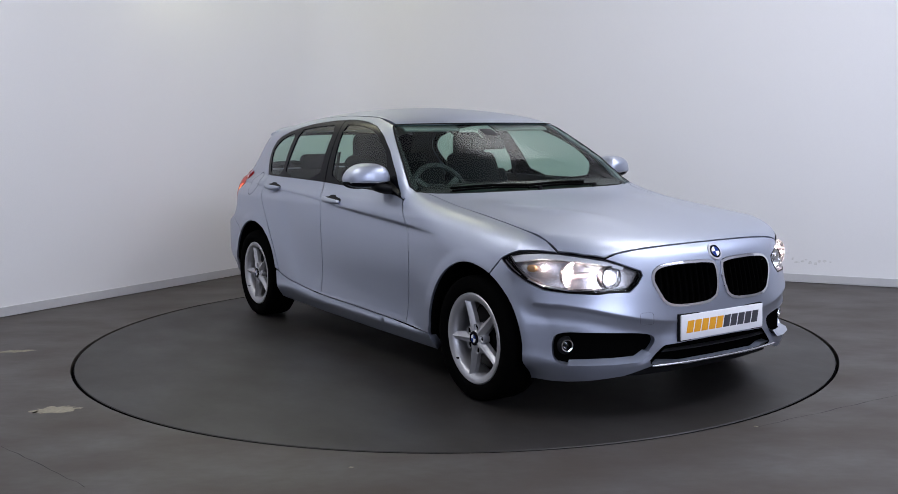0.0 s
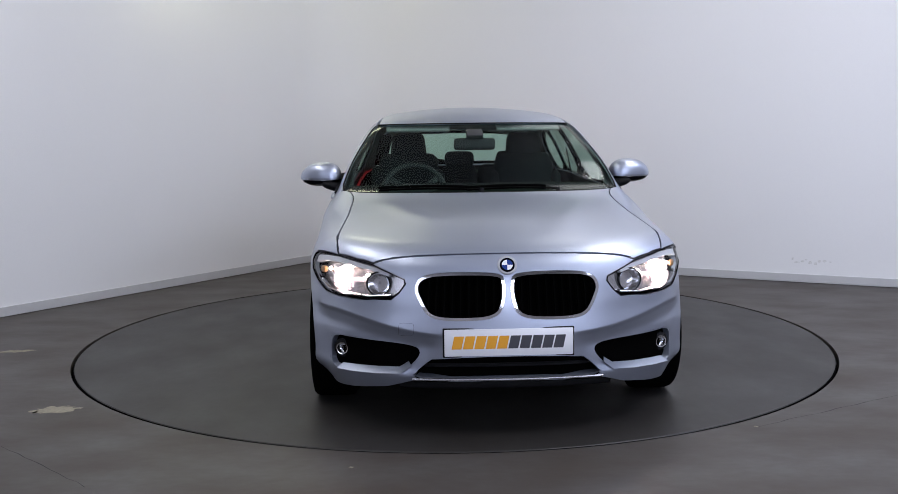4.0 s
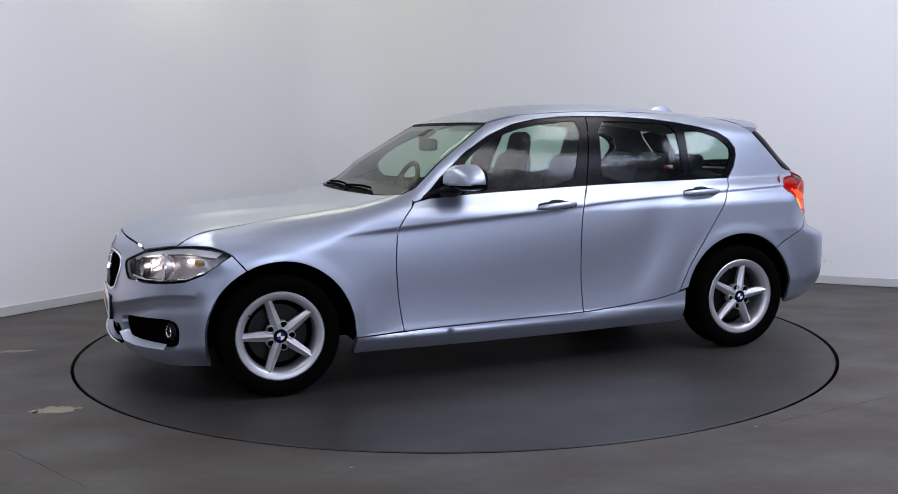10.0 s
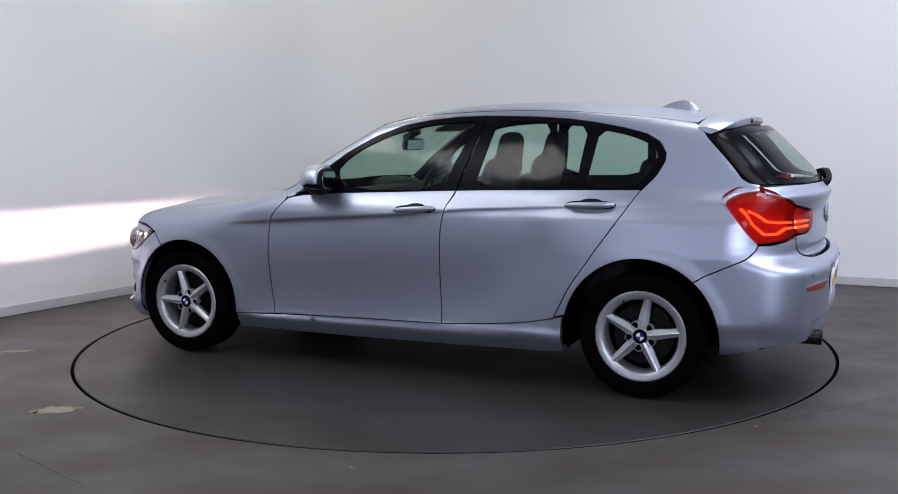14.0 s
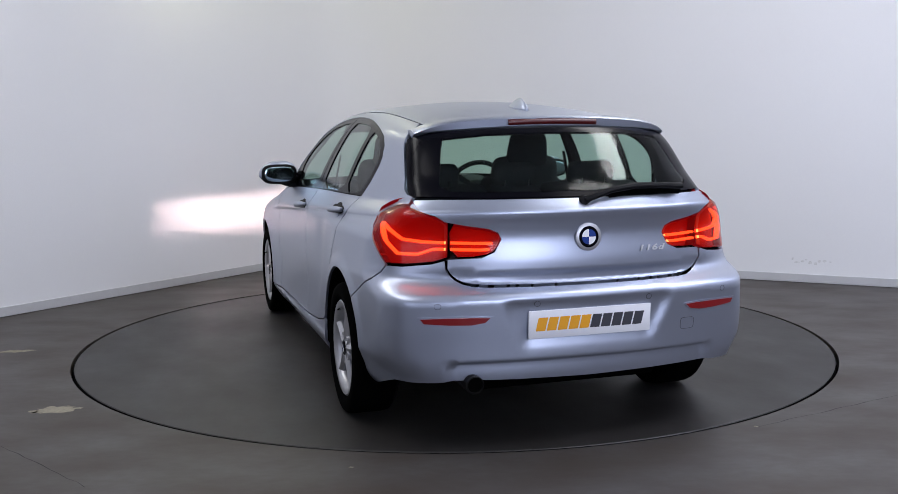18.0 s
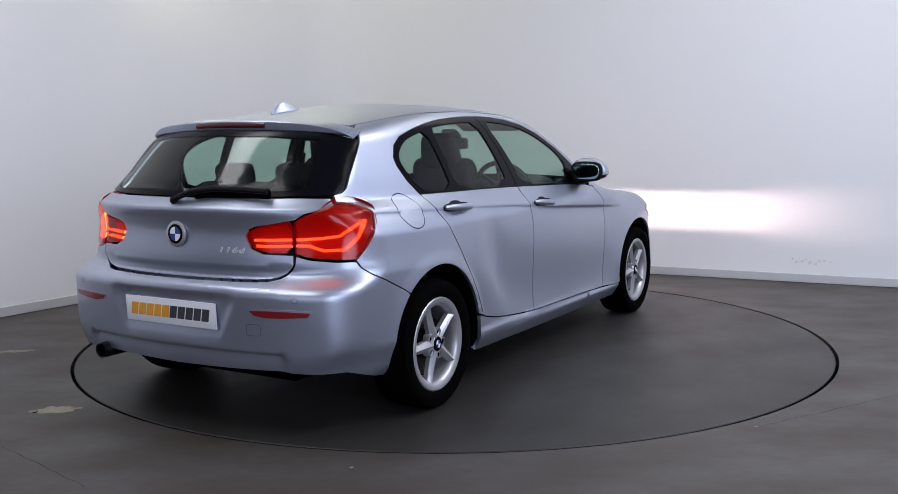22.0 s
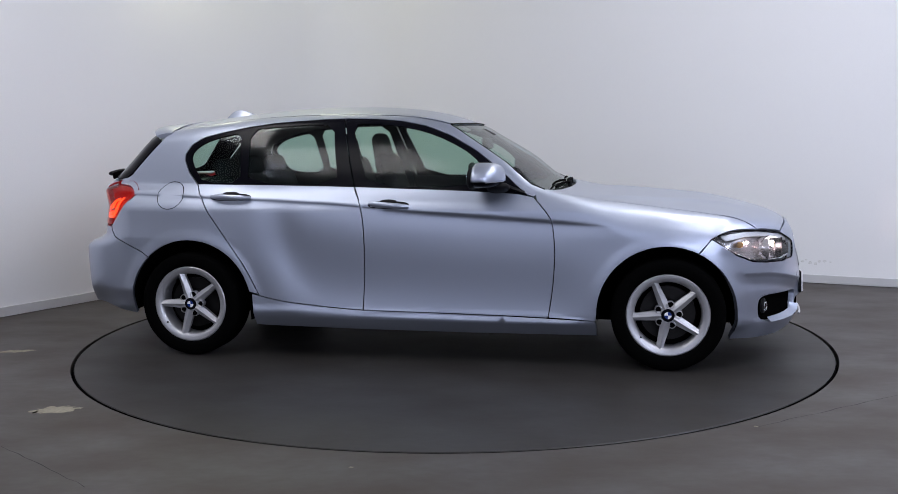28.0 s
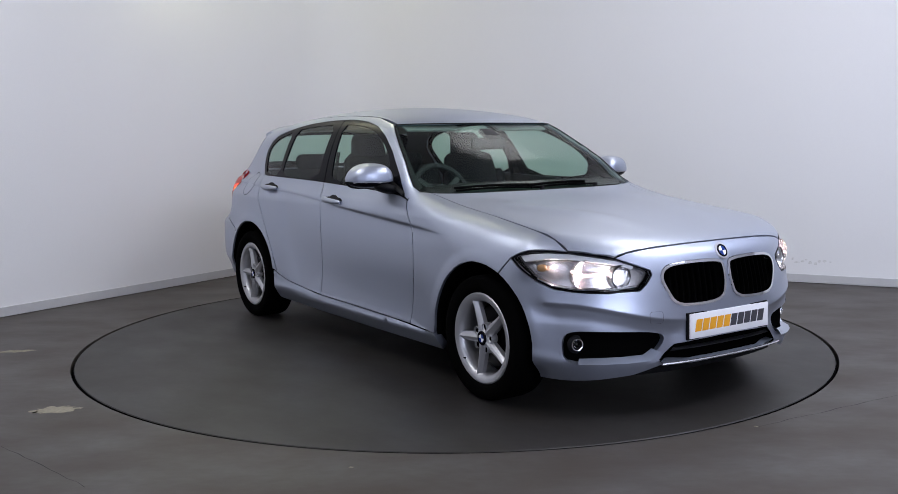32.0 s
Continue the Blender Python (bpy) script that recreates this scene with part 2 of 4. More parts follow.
tumble = spline([.1, .16, .20, .26, .285, .3, .6, .83, .88, .92, .95, .97, 1.0, 1.1, 1.2, 1.3, 1.36, 1.45], [-.09, -.055, -.026, .006, .008, .004, .0, -.003, -.020, -.046, -.064, -.073, -.084, -.124, -.174, -.238, -.29, -.38])
crease_line = spline([-1.9, -1.46, -1.02, -.58, 0, .75, 1.15], [.94, .923, .907, .887, .842, .792, .764])
swage_line = spline([-1.0, -.80, -.70, -.61, -.43, -.14, .31, .61, 1.0], [.80, .68, .584, .51, .466, .432, .396, .382, .37])
front_line = spline([.1, .2, .26, .32, .45, .55, .6, .66, .71, .75, .78, .85], [2.02, 2.085, 2.104, 2.106, 2.10, 2.09, 2.080, 2.066, 2.048, 2.024, 1.99, 1.85])
rear_line = spline([.1, .2, .28, .36, .45, .58, .61, .63, .645, .660, .675, .70, .73, .745, .85, .92, .95, .98, 1.05, 1.15, 1.262, 1.3, 1.4], [2.0, 2.07, 2.13, 2.15, 2.155, 2.165, 2.168, 2.160, 2.142, 2.112, 2.086, 2.088, 2.103, 2.103, 2.092, 2.108, 2.12, 2.095, 2.045, 1.95, 1.835, 1.79, 1.68])
rear_square = spline([.5, .62, .75, .9, .96, 1.01, 1.1, 1.3], [.55, .6, 1.0, 1.05, 1.2, 1.4, 1.7, 1.7])
rear_taper = spline([-2.2, -1.84, -1.6, -1.32, -1.05, -.9], [.098, .085, .070, .040, .012, 0])
taper_height = spline([.68, .75, .94, .99, 1.1, 1.26, 1.4], [0, .15, .44, 1.0, .92, .64, .45])
ARCH = ((1.337, .30, .362), (-1.337, .30, .368))


def side_width(x, z):
    y = plan_width(x) + tumble(z)
    # the cabin draws in towards the tail
    y = y - rear_taper(x) * taper_height(z)
    y = y - .35 * np.clip(.375 - z, 0, .2) * step(-1.5, -1.62, x) - .04 * step(-1.78, -1.98, x) * step(.44, .26, z)
    y = y - .20 * np.clip(z - .70, 0, .3) ** 1.5 * step(.62, 1.0, x) * step(2.0, 1.7, x)
    # the crease under the handles, and the hollow below it
    d = z - crease_line(x)
    fade = step(1.12, .7, x) * step(-2.0, -1.6, x)
    hollow = np.where(d < 0, (1 - np.exp(np.minimum(d, 0) / .009)) * np.exp(np.minimum(d, 0) / .13), 0)
    y = y - .014 * fade * hollow
    # the lower swage
    zl, f2 = swage_line(x), step(1.0, .7, x) * step(-.98, -.72, x)
    depth = .028
    above = depth * np.clip((zl + .32 - z) / .32, 0, 1.4) ** 1.6
    below = depth - (zl - z) * .13
    tuck = smax(-smax(-above, -below, .045), -.004 + 0 * z, .02)
    y = y - f2 * tuck * step(.256, .272, z)
    # flared lips round the wheels
    for cx, cz, r in ARCH:
        q = np.hypot(x - cx, z - cz)
        y = y + .007 * step(r + .075, r + .005, q) * step(.2, .4, z)
    return y


def skin(p):
    x, y, z = p[..., 0], np.abs(p[..., 1]), p[..., 2]
    bow = .11 * step(.95, .7, x) * step(0, .3, x)
    ridge = .012 * np.exp(-((y - .26 - .24 * step(1.95, .9, x)) / .075) ** 2) * step(1.95, 1.5, x) * step(.85, 1.15, x)
    top = z - (top_line(x + bow * y * y) - top_crown(x) * y * y + ridge)
    slope = 1 / np.sqrt(1 + .45 * step(.9, .75, x) * step(.05, .25, x))
    side = y - side_width(x, z)
    low = step(.54, .42, z)
    front = x - (front_line(z) - (.20 - .03 * low) * y * y - (.50 - .07 * low) * y ** 4)
    k = rear_square(z)
    rear = -x - (rear_line(z) - k * (.22 * y * y + .27 * y ** 4))
    r_top = .055 + .12 * step(.70, 1.25, x) - .06 * step(1.55, 1.8, x)
    f = smax(side, top * slope, r_top)
    f = smax(f, front, .10 - .055 * step(.60, .70, z))
    return smax(f, rear * .8, .05 + .05 * step(1.0, .7, z))


# ---- ways to lay a flat outline on the skin: each gives a start and an inward direction for (u, v) ----
def rays(kind, uv):
    u, v = uv[:, 0], uv[:, 1]
    o, d = np.zeros((len(u), 3)), np.zeros((len(u), 3))
    if kind == "side":
        o[:, 0], o[:, 1], o[:, 2], d[:, 1] = u, 1.0, v, -1
        return o, d, .8
    if kind == "top":
        o[:, 0], o[:, 1], o[:, 2], d[:, 2] = u, v, 1.6, -1
        return o, d, 1.3
    if kind in ("fender", "cabin"):
        cy, cz, k = (.25, .45, .6) if kind == "fender" else (0, .85, .8)
        d[:, 1], d[:, 2] = -np.cos(v / k), -np.sin(v / k)
        o[:, 0], o[:, 1], o[:, 2] = u, cy, cz
        return o - d * 1.0, d, .85
    s, cx = (1, 1.05) if kind == "front" else (-1, -1.1)
    d[:, 0], d[:, 1] = -s * np.cos(u), -np.sin(u)
    o[:, 0], o[:, 2] = cx, v
    return o - d * 1.25, d, 1.1


def flat(kind, p):
    """The (u, v) of points in space."""
    p = np.array(p, float)
    x, y, z = p[:, 0], p[:, 1], p[:, 2]
    if kind == "side":
        return np.stack([x, z], 1)
    if kind == "top":
        return np.stack([x, y], 1)
    if kind in ("fender", "cabin"):
        cy, cz, k = (.25, .45, .6) if kind == "fender" else (0, .85, .8)
        return np.stack([x, np.arctan2(z - cz, y - cy) * k], 1)
    s, cx = (1, 1.05) if kind == "front" else (-1, -1.1)
    return np.stack([np.arctan2(y, s * (x - cx)), z], 1)


def on_skin(kind, uv, depth=0.0):
    o, d, reach = rays(kind, np.array(uv, float))
    s = np.linspace(0, reach, 30)
    f = np.array([skin(o + k * d) for k in s]) + depth
    i = np.where((f < 0).any(0), np.argmax(f < 0, 0), np.argmin(f, 0))
    a, b = s[np.maximum(i - 1, 0)], s[i]
    for _ in range(15):
        m = (a + b) / 2
        low = skin(o + m[:, None] * d) + depth < 0
        a, b = np.where(low, a, m), np.where(low, m, b)
    return o + b[:, None] * d


def normal_at(p, e=.002):
    n = np.stack([skin(p + e * k) - skin(p - e * k) for k in np.eye(3)], 1)
    return n / np.maximum(np.linalg.norm(n, axis=1, keepdims=True), 1e-9)


def snap(pts):
    """Points moved on to the skin."""
    p = np.array(pts, float)
    for _ in range(6):
        g = np.stack([skin(p + .001 * k) - skin(p - .001 * k) for k in np.eye(3)], 1) / .002
        p = p - skin(p)[:, None] * g / np.maximum((g * g).sum(1, keepdims=True), .2)
    return [tuple(q) for q in p]


def skin_panel(kind, outline, holes=(), depth=0.0, lip=.015, gap=.0028, size=.022, extra=None, raise_=None):
    """A sheet of the skin inside an outline, with its edges turned in. Returns points, faces and normals."""
    v, f = filled(shrunk(outline, gap) if gap else outline, [shrunk(h, -gap) if gap else h for h in holes], size, extra)
    p = on_skin(kind, v, depth)
    n = normal_at(p)
    if raise_ is not None:
        p = p + n * raise_(p)[:, None]
        fa = np.cross(p[f[:, 1]] - p[f[:, 0]], p[f[:, 2]] - p[f[:, 0]])
        fa *= np.sign((fa * n[f[:, 0]]).sum(1))[:, None]
        n = np.zeros_like(p)
        for k in range(3):
            np.add.at(n, f[:, k], fa)
        n /= np.maximum(np.linalg.norm(n, axis=1, keepdims=True), 1e-12)
    turn = (np.cross(p[f[:, 1]] - p[f[:, 0]], p[f[:, 2]] - p[f[:, 0]]) * n[f[:, 0]]).sum(1) < 0
    f = np.where(turn[:, None], f[:, ::-1], f)
    if lip:
        e = np.vstack([f[:, [0, 1]], f[:, [1, 2]], f[:, [2, 0]]])
        key = np.sort(e, 1)
        _, first, count = np.unique(key[:, 0] * len(p) + key[:, 1], return_index=True, return_counts=True)
        e = e[first[count == 1]]
        ids = np.unique(e)
        back = np.full(len(p), -1)
        back[ids] = np.arange(len(ids))
        out = np.zeros_like(p)
        dire = np.cross(p[e[:, 1]] - p[e[:, 0]], n[e[:, 0]])
        np.add.at(out, e[:, 0], dire)
        np.add.at(out, e[:, 1], dire)
        out = out[ids]
        out /= np.maximum(np.linalg.norm(out, axis=1, keepdims=True), 1e-12)
        k, m = len(p), len(ids)
        p = np.vstack([p, p[ids], p[ids] - n[ids] * lip])
        n = np.vstack([n, out, out])
        a, b = k + back[e[:, 0]], k + back[e[:, 1]]
        quads = np.stack([b, a, a + m, b + m], 1)
        return p, [tuple(t) for t in f] + [tuple(q) for q in quads], n
    return p, [tuple(t) for t in f], n


def both_sides(name, shape, material, parent, label="", parents=None):
    """A skin sheet on the left and its mirror on the right."""
    p, f, n = shape
    made = []
    for k, s in enumerate((1, -1)):
        q = p * (1, s, 1)
        ff = f if s == 1 else [t[::-1] for t in f]
        made.append(part(name, mesh_of(name, q, ff, normals=n * (1, s, 1)), material, parents[k] if parents else parent, label))
    return made


def one(name, shape, material, parent, label=""):
    return part(name, mesh_of(name, shape[0], shape[1], normals=shape[2]), material, parent, label)


def mirrored(poly):
    """Closes a half outline, given from the middle outwards to the middle again, with its mirror image."""
    q = [tuple(a) for a in poly]
    return np.array(q + [(a, -b, c) for a, b, c in reversed(q) if abs(b) > 1e-6])


# ---- the room ----
C0, DL, DR = Vector((-1.136, 3.996)), Vector((.541, .841)).normalized(), Vector((.893, -.451)).normalized()
WALL_H = 4.1


def corner_path(off, ends=(9.5, 9.5), radius=.75, n=20):
    """Plan line of the two visible walls, with their rounded corner, moved into the room by off."""
    nl, nr = Vector((DL.y, -DL.x)), Vector((DR.y, -DR.x))
    ang = math.acos(max(-1, min(1, DL.dot(DR))))
    back = radius * math.tan(ang / 2)
    a = C0 - DL * back
    mid = a + nl * radius
    pts = [C0 - DL * ends[0] + nl * off]
    a0 = math.atan2(-nl.y, -nl.x)
    for i in range(n + 1):
        t = a0 - ang * i / n
        pts.append(mid + Vector((math.cos(t), math.sin(t))) * (radius - off))
    pts.append(C0 + DR * ends[1] + nr * off)
    return pts


def upright(path_in, path_out, z0, z1):
    """A standing slab between two plan lines."""
    bm = bmesh.new()
    rows = [[bm.verts.new((q.x, q.y, z)) for q in pth] for pth in (path_in, path_out) for z in (z0, z1)]
    for r, s in ((rows[0], rows[1]), (rows[1], rows[3]), (rows[3], rows[2]), (rows[2], rows[0])):
        for i in range(len(r) - 1):
            bm.faces.new((r[i], r[i + 1], s[i + 1], s[i]))
    for i in (0, -1):
        bm.faces.new([rows[k][i] for k in (0, 1, 3, 2)])
    bmesh.ops.recalc_face_normals(bm, faces=bm.faces[:])
    return bm


tagged(part("wall_back", upright(corner_path(0), corner_path(-.15), 0, WALL_H), WALL), "white painted studio wall with a rounded corner", "wall", kind="structure")
PL, PR = C0 - DL * 9.5, C0 + DR * 9.5
PB = PL + DR * 9.5
# unseen walls added to close the room; their grey tunes the car's reflections
for nm, a, b in (("wall_front", PL, PB), ("wall_side", PB, PR)):
    nrm = Vector((b.y - a.y, a.x - b.x)).normalized()
    tagged(part(nm, upright([a, b], [a + nrm * .15, b + nrm * .15], 0, WALL_H), GREYWALL), "unseen grey wall that closes the room", "wall", kind="structure")

tagged(part("baseboard", upright(corner_path(.011), corner_path(.001), .004, .068), SKIRT), "low white skirting board along the studio wall", "baseboard", kind="structure")
room = [PL, C0, PR, PB]
bm = bmesh.new()
lower = [bm.verts.new((*(q * 1.06), WALL_H)) for q in room]
upper = [bm.verts.new((*(q * 1.06), WALL_H + .12)) for q in room]
bm.faces.new(lower), bm.faces.new(upper[::-1])
for i in range(4):
    bm.faces.new((lower[i], lower[(i + 1) % 4], upper[(i + 1) % 4], upper[i]))
bmesh.ops.recalc_face_normals(bm, faces=bm.faces[:])
tagged(part("ceiling", bm, CEIL), "plain white studio ceiling", "ceiling", kind="structure")

# floor with a round opening, the pit under it, and the turntable's deck
R_DECK = 2.224
ring = [(math.cos(2 * math.pi * i / 160) * (R_DECK + .019), math.sin(2 * math.pi * i / 160) * (R_DECK + .019)) for i in range(160)]
fv, ff = filled(np.array([tuple(q * 1.06) for q in room]), [np.array(ring)], .6)
fm = bmesh.new()
vs = [fm.verts.new((x, y, 0)) for x, y in fv]
for t in ff:
    fm.faces.new([vs[i] for i in t])
bmesh.ops.recalc_face_normals(fm, faces=fm.faces[:])
edge = [e for e in fm.edges if e.is_boundary and all(abs(v.co.xy.length - R_DECK - .019) < .01 for v in e.verts)]
for v in bmesh.ops.extrude_edge_only(fm, edges=edge)["geom"]:
    if isinstance(v, bmesh.types.BMVert):
        v.co.z = -.06
fm.faces.ensure_lookup_table()
fm.normal_update()
if fm.faces[0].normal.z < 0:
    bmesh.ops.reverse_faces(fm, faces=fm.faces[:])
tagged(part("floor", fm, FLOOR, smooth=False), "worn dark grey resin studio floor with scuffs", "floor", kind="structure")
tagged(part("turntable_pit", lathe([(0, -.06), (R_DECK + .05, -.06), (R_DECK + .05, -.02)], 96), VOID), "black pit under the turntable", "pit", kind="structure")
turntable = part("turntable", lathe([(0, 0), (.5, 0), (1.2, 0), (R_DECK - .004, 0), (R_DECK, -.004), (R_DECK, -.05), (0, -.05)], 160), DISC)
part("deck_edge", lathe([(R_DECK, -.003), (R_DECK + .004, -.006), (R_DECK + .004, -.04), (R_DECK, -.04)], 160, None, True), RUBBER, turntable, "black rubber edge strip")
tagged(turntable, "round grey turntable deck set flush in the studio floor", "turntable")


def splat(x, y, r, sx, sy, turn, seed):
    rnd = random.Random(seed)
    bm = bmesh.new()
    n = 30
    pts = [(r * rnd.uniform(.45, 1.1) * math.cos(2 * math.pi * i / n) * sx, r * rnd.uniform(.45, 1.1) * math.sin(2 * math.pi * i / n) * sy) for i in range(n)]
    top = [bm.verts.new((a, b, .0012)) for a, b in pts]
    low = [bm.verts.new((a * 1.05, b * 1.05, .0002)) for a, b in pts]
    bm.faces.new(top)
    for i in range(n):
        bm.faces.new((low[i], low[(i + 1) % n], top[(i + 1) % n], top[i]))
    bm.transform(pose(x, y, 0, 0, 0, turn))
    return tagged(part("paint_mark", bm, DIRT), "dried beige paint mark on the studio floor", "paint mark", kind="structure")


splat(-1.871, -1.563, .085, 1.4, .8, 20, 3)
splat(-2.62, -.32, .07, 1.7, .6, 10, 5)
splat(-.398, -2.39, .009, 1.3, 1, 0, 9)
splat(1.29, -1.93, .008, 1.3, 1, 0, 11)
# a fine joint in the resin, and rubbed marks low on the wall
for (ax, ay), (bx, by) in (((-2.6, -1.45), (-1.346, -2.569)), ((1.30, -1.93), (2.6, -1.18))):
    d, k = Vector((bx - ax, by - ay)), random.Random(4)
    bm = bmesh.new()
    side = Vector((-d.y, d.x)).normalized()
    left, right = [], []
    for i in range(25):
        q = Vector((ax, ay)) + d * i / 24 + side * k.uniform(-.006, .006)
        w = k.uniform(.0008, .0030)
        left.append(bm.verts.new((*(q + side * w), .0008)))
        right.append(bm.verts.new((*(q - side * w), .0008)))
    for i in range(24):
        bm.faces.new((left[i], right[i], right[i + 1], left[i + 1]))
    tagged(part("floor_joint", bm, JOINT), "hairline joint in the resin floor", "joint", kind="structure")
k = random.Random(8)
nr = Vector((DR.y, -DR.x))
for i in range(9):
    s, z = 4.43 + .035 * i + k.uniform(-.01, .01), .178 + k.uniform(-.022, .018)
    q = C0 + DR * s + nr * .0008
    w, h = k.uniform(.008, .022), k.uniform(.004, .014)
    bm = bmesh.new()
    bm.faces.new([bm.verts.new((q.x + DR.x * a * w, q.y + DR.y * a * w, z + b * h)) for a, b in ((-1, -.6), (-.2, -1), (1, -.5), (.8, .7), (.1, 1), (-.9, .5))])
    tagged(part("rub_mark", bm, RUB), "faint grey rub mark on the studio wall", "mark", kind="structure")


# ---- the car ----
car = tagged(new("car"), "silver metallic five-door hatchback with lit lamps on the turntable", "car")
car.empty_display_size = .3

door_front = spline([.27, .349, .471, .622, .713, .788, .856, .915], [.716, .729, .744, .752, .746, .735, .692, .636])
door_mid = spline([.27, .297, .464, .615, .734, .823, .897, .959, .98], [-.311, -.311, -.303, -.300, -.303, -.313, -.333, -.369, -.38])
door_rear = spline([.36, .519, .624, .727, .845, .933, .986], [-.919, -1.0, -1.072, -1.144, -1.229, -1.286, -1.318])
sill_top = spline([-.985, -.914, -.761, -.642, -.494, -.286, .162, .612, .974], [.378, .357, .327, .313, .299, .288, .281, .272, .261])
belt = spline([-1.318, -.883, -.469, -.083, .246, .606, .64], [.986, .982, .974, .962, .951, .927, .916])
WIN_TOP = [(.529, .985), (.466, 1.046), (.311, 1.163), (.158, 1.248), (.005, 1.305), (-.146, 1.333), (-.297, 1.346), (-.447, 1.350), (-.598, 1.347), (-.748, 1.340),
           (-.898, 1.329), (-1.048, 1.309), (-1.197, 1.281), (-1.317, 1.250), (-1.384, 1.211), (-1.420, 1.156), (-1.416, 1.117), (-1.382, 1.052)]


def run(f, a, b, n=12, swap=False):
    """Points along a curve z(x), or x(z) with swap."""
    return [(float(f(t)), t) if swap else (t, float(f(t))) for t in np.linspace(a, b, n)]


def arch_run(k, a0, a1, n=26, grow=0.0):
    cx, cz, r = ARCH[k]
    return [(cx + (r + grow) * math.cos(radians(a)), cz + (r + grow) * math.sin(radians(a))) for a in np.linspace(a0, a1, n)]


def lift(pts, depth=0.0):
    """Side points (x, z) put on the skin."""
    return on_skin("side", np.array(pts, float), depth)


crease_rows = np.array([(x, float(crease_line(x)) + d) for x in np.arange(-1.8, 1.1, .014) for d in (.012, .001, -.006, -.014, -.026, -.044)]
                       + [(x, float(swage_line(x)) + d) for x in np.arange(-.9, .95, .014) for d in (.012, .001, -.010)])

# doors
front_doors = both_sides("front_door", skin_panel("side", np.array(run(belt, .636, -.369, 14) + run(door_mid, .959, .288, 14, True)[1:] + run(sill_top, -.311, .716, 14)[1:]
                         + run(door_front, .274, .90, 14, True)), extra=crease_rows, size=.014), PAINT, car, "silver front door with a crease under the handle")
rear_doors = both_sides("rear_door", skin_panel("side", np.array(run(belt, -.369, -1.318, 14) + run(door_rear, .97, .37, 14, True) + run(sill_top, -.919, -.311, 14)
                        + run(door_mid, .30, .95, 14, True)), extra=crease_rows, size=.013), PAINT, car, "silver rear door with a slanted trailing edge")
both_sides("sill", skin_panel("side", np.array(run(sill_top, -.962, .968, 30) + [(.978, .172), (.3, .166), (-.3, .169), (-.88, .179), (-.955, .185)]), size=.03, gap=.003, lip=.04), PAINT, car, "silver side sill between the wheels")

# front wings
hood_side = snap([(1.797, .712, .741), (1.72, .712, .770), (1.593, .716, .806), (1.416, .707, .835), (1.226, .696, .860), (1.039, .694, .880), (.90, .690, .895), (.83, .690, .903), (.775, .696, .916), (.735, .708, .938), (.718, .718, .950)])
lamp_top = snap([(1.560, .840, .702), (1.60, .825, .722), (1.65, .800, .735), (1.72, .762, .742), (1.797, .712, .741)])
pillar_foot = snap([(.718, .718, .950), (.690, .755, .957), (.64, .782, .917)])
wing = [tuple(q) for q in lift(run(door_front, .90, .274, 14, True))] + [tuple(q) for q in lift(run(sill_top, .722, .972, 6))]
wing += [tuple(q) for q in lift(arch_run(0, 176, 64.1))] + lamp_top[:-1] + hood_side + pillar_foot[1:]
wings = both_sides("front_wing", skin_panel("fender", flat("fender", wing), extra=flat("fender", lift([tuple(q) for q in crease_rows if .7 < q[0]])), size=.016), PAINT, car, "silver front wing round the wheel arch")

# body side: windscreen pillar, roof rail, rear pillar and quarter
screen_edge = snap([(.690, .755, .957), (.622, .765, .991), (.55, .744, 1.05), (.481, .719, 1.102), (.39, .689, 1.165), (.325, .664, 1.203), (.25, .634, 1.25), (.186, .606, 1.288), (.15, .588, 1.313)])
roof_seam = snap([(.15, .582, 1.313), (-.08, .545, 1.360), (-.5, .528, 1.378), (-1.0, .530, 1.352), (-1.3, .528, 1.325), (-1.49, .52, 1.303), (-1.540, .545, 1.293)])
gate_edge = snap([(-1.540, .545, 1.293), (-1.552, .568, 1.284), (-1.562, .585, 1.270), (-1.585, .600, 1.243), (-1.604, .610, 1.216), (-1.673, .626, 1.139), (-1.727, .640, 1.078), (-1.766, .652, 1.031), (-1.800, .655, 1.012), (-1.842, .645, 1.004), (-1.848, .668, .967)])
lamp_up = snap([(-1.848, .668, .967), (-1.81, .684, .967), (-1.775, .696, .963), (-1.742, .728, .953), (-1.718, .755, .938), (-1.714, .768, .922)])
lamp_low = snap([(-1.714, .768, .922), (-1.75, .784, .87), (-1.805, .788, .80), (-1.862, .778, .745)])
bumper_seam = snap([(-1.862, .778, .745), (-1.851, .796, .715), (-1.817, .827, .685), (-1.763, .847, .659), (-1.685, .855, .622), (-1.63, .866, .597)]) + [tuple(v) for v in lift(arch_run(1, 133, 130, 2)[:1])]
quarter = screen_edge + roof_seam + gate_edge[1:] + lamp_up[1:] + lamp_low[1:] + bumper_seam[1:]
quarter += [tuple(q) for q in lift(arch_run(1, 133, 12.5)[1:])] + [tuple(q) for q in lift(run(door_rear, .365, .975, 16, True))]
quarter += [tuple(q) for q in lift(WIN_TOP[::-1])] + [tuple(q) for q in lift(run(belt, .60, .636, 2))]
side_extra = flat("cabin", lift([tuple(q) for q in crease_rows if q[0] < -1.0]))
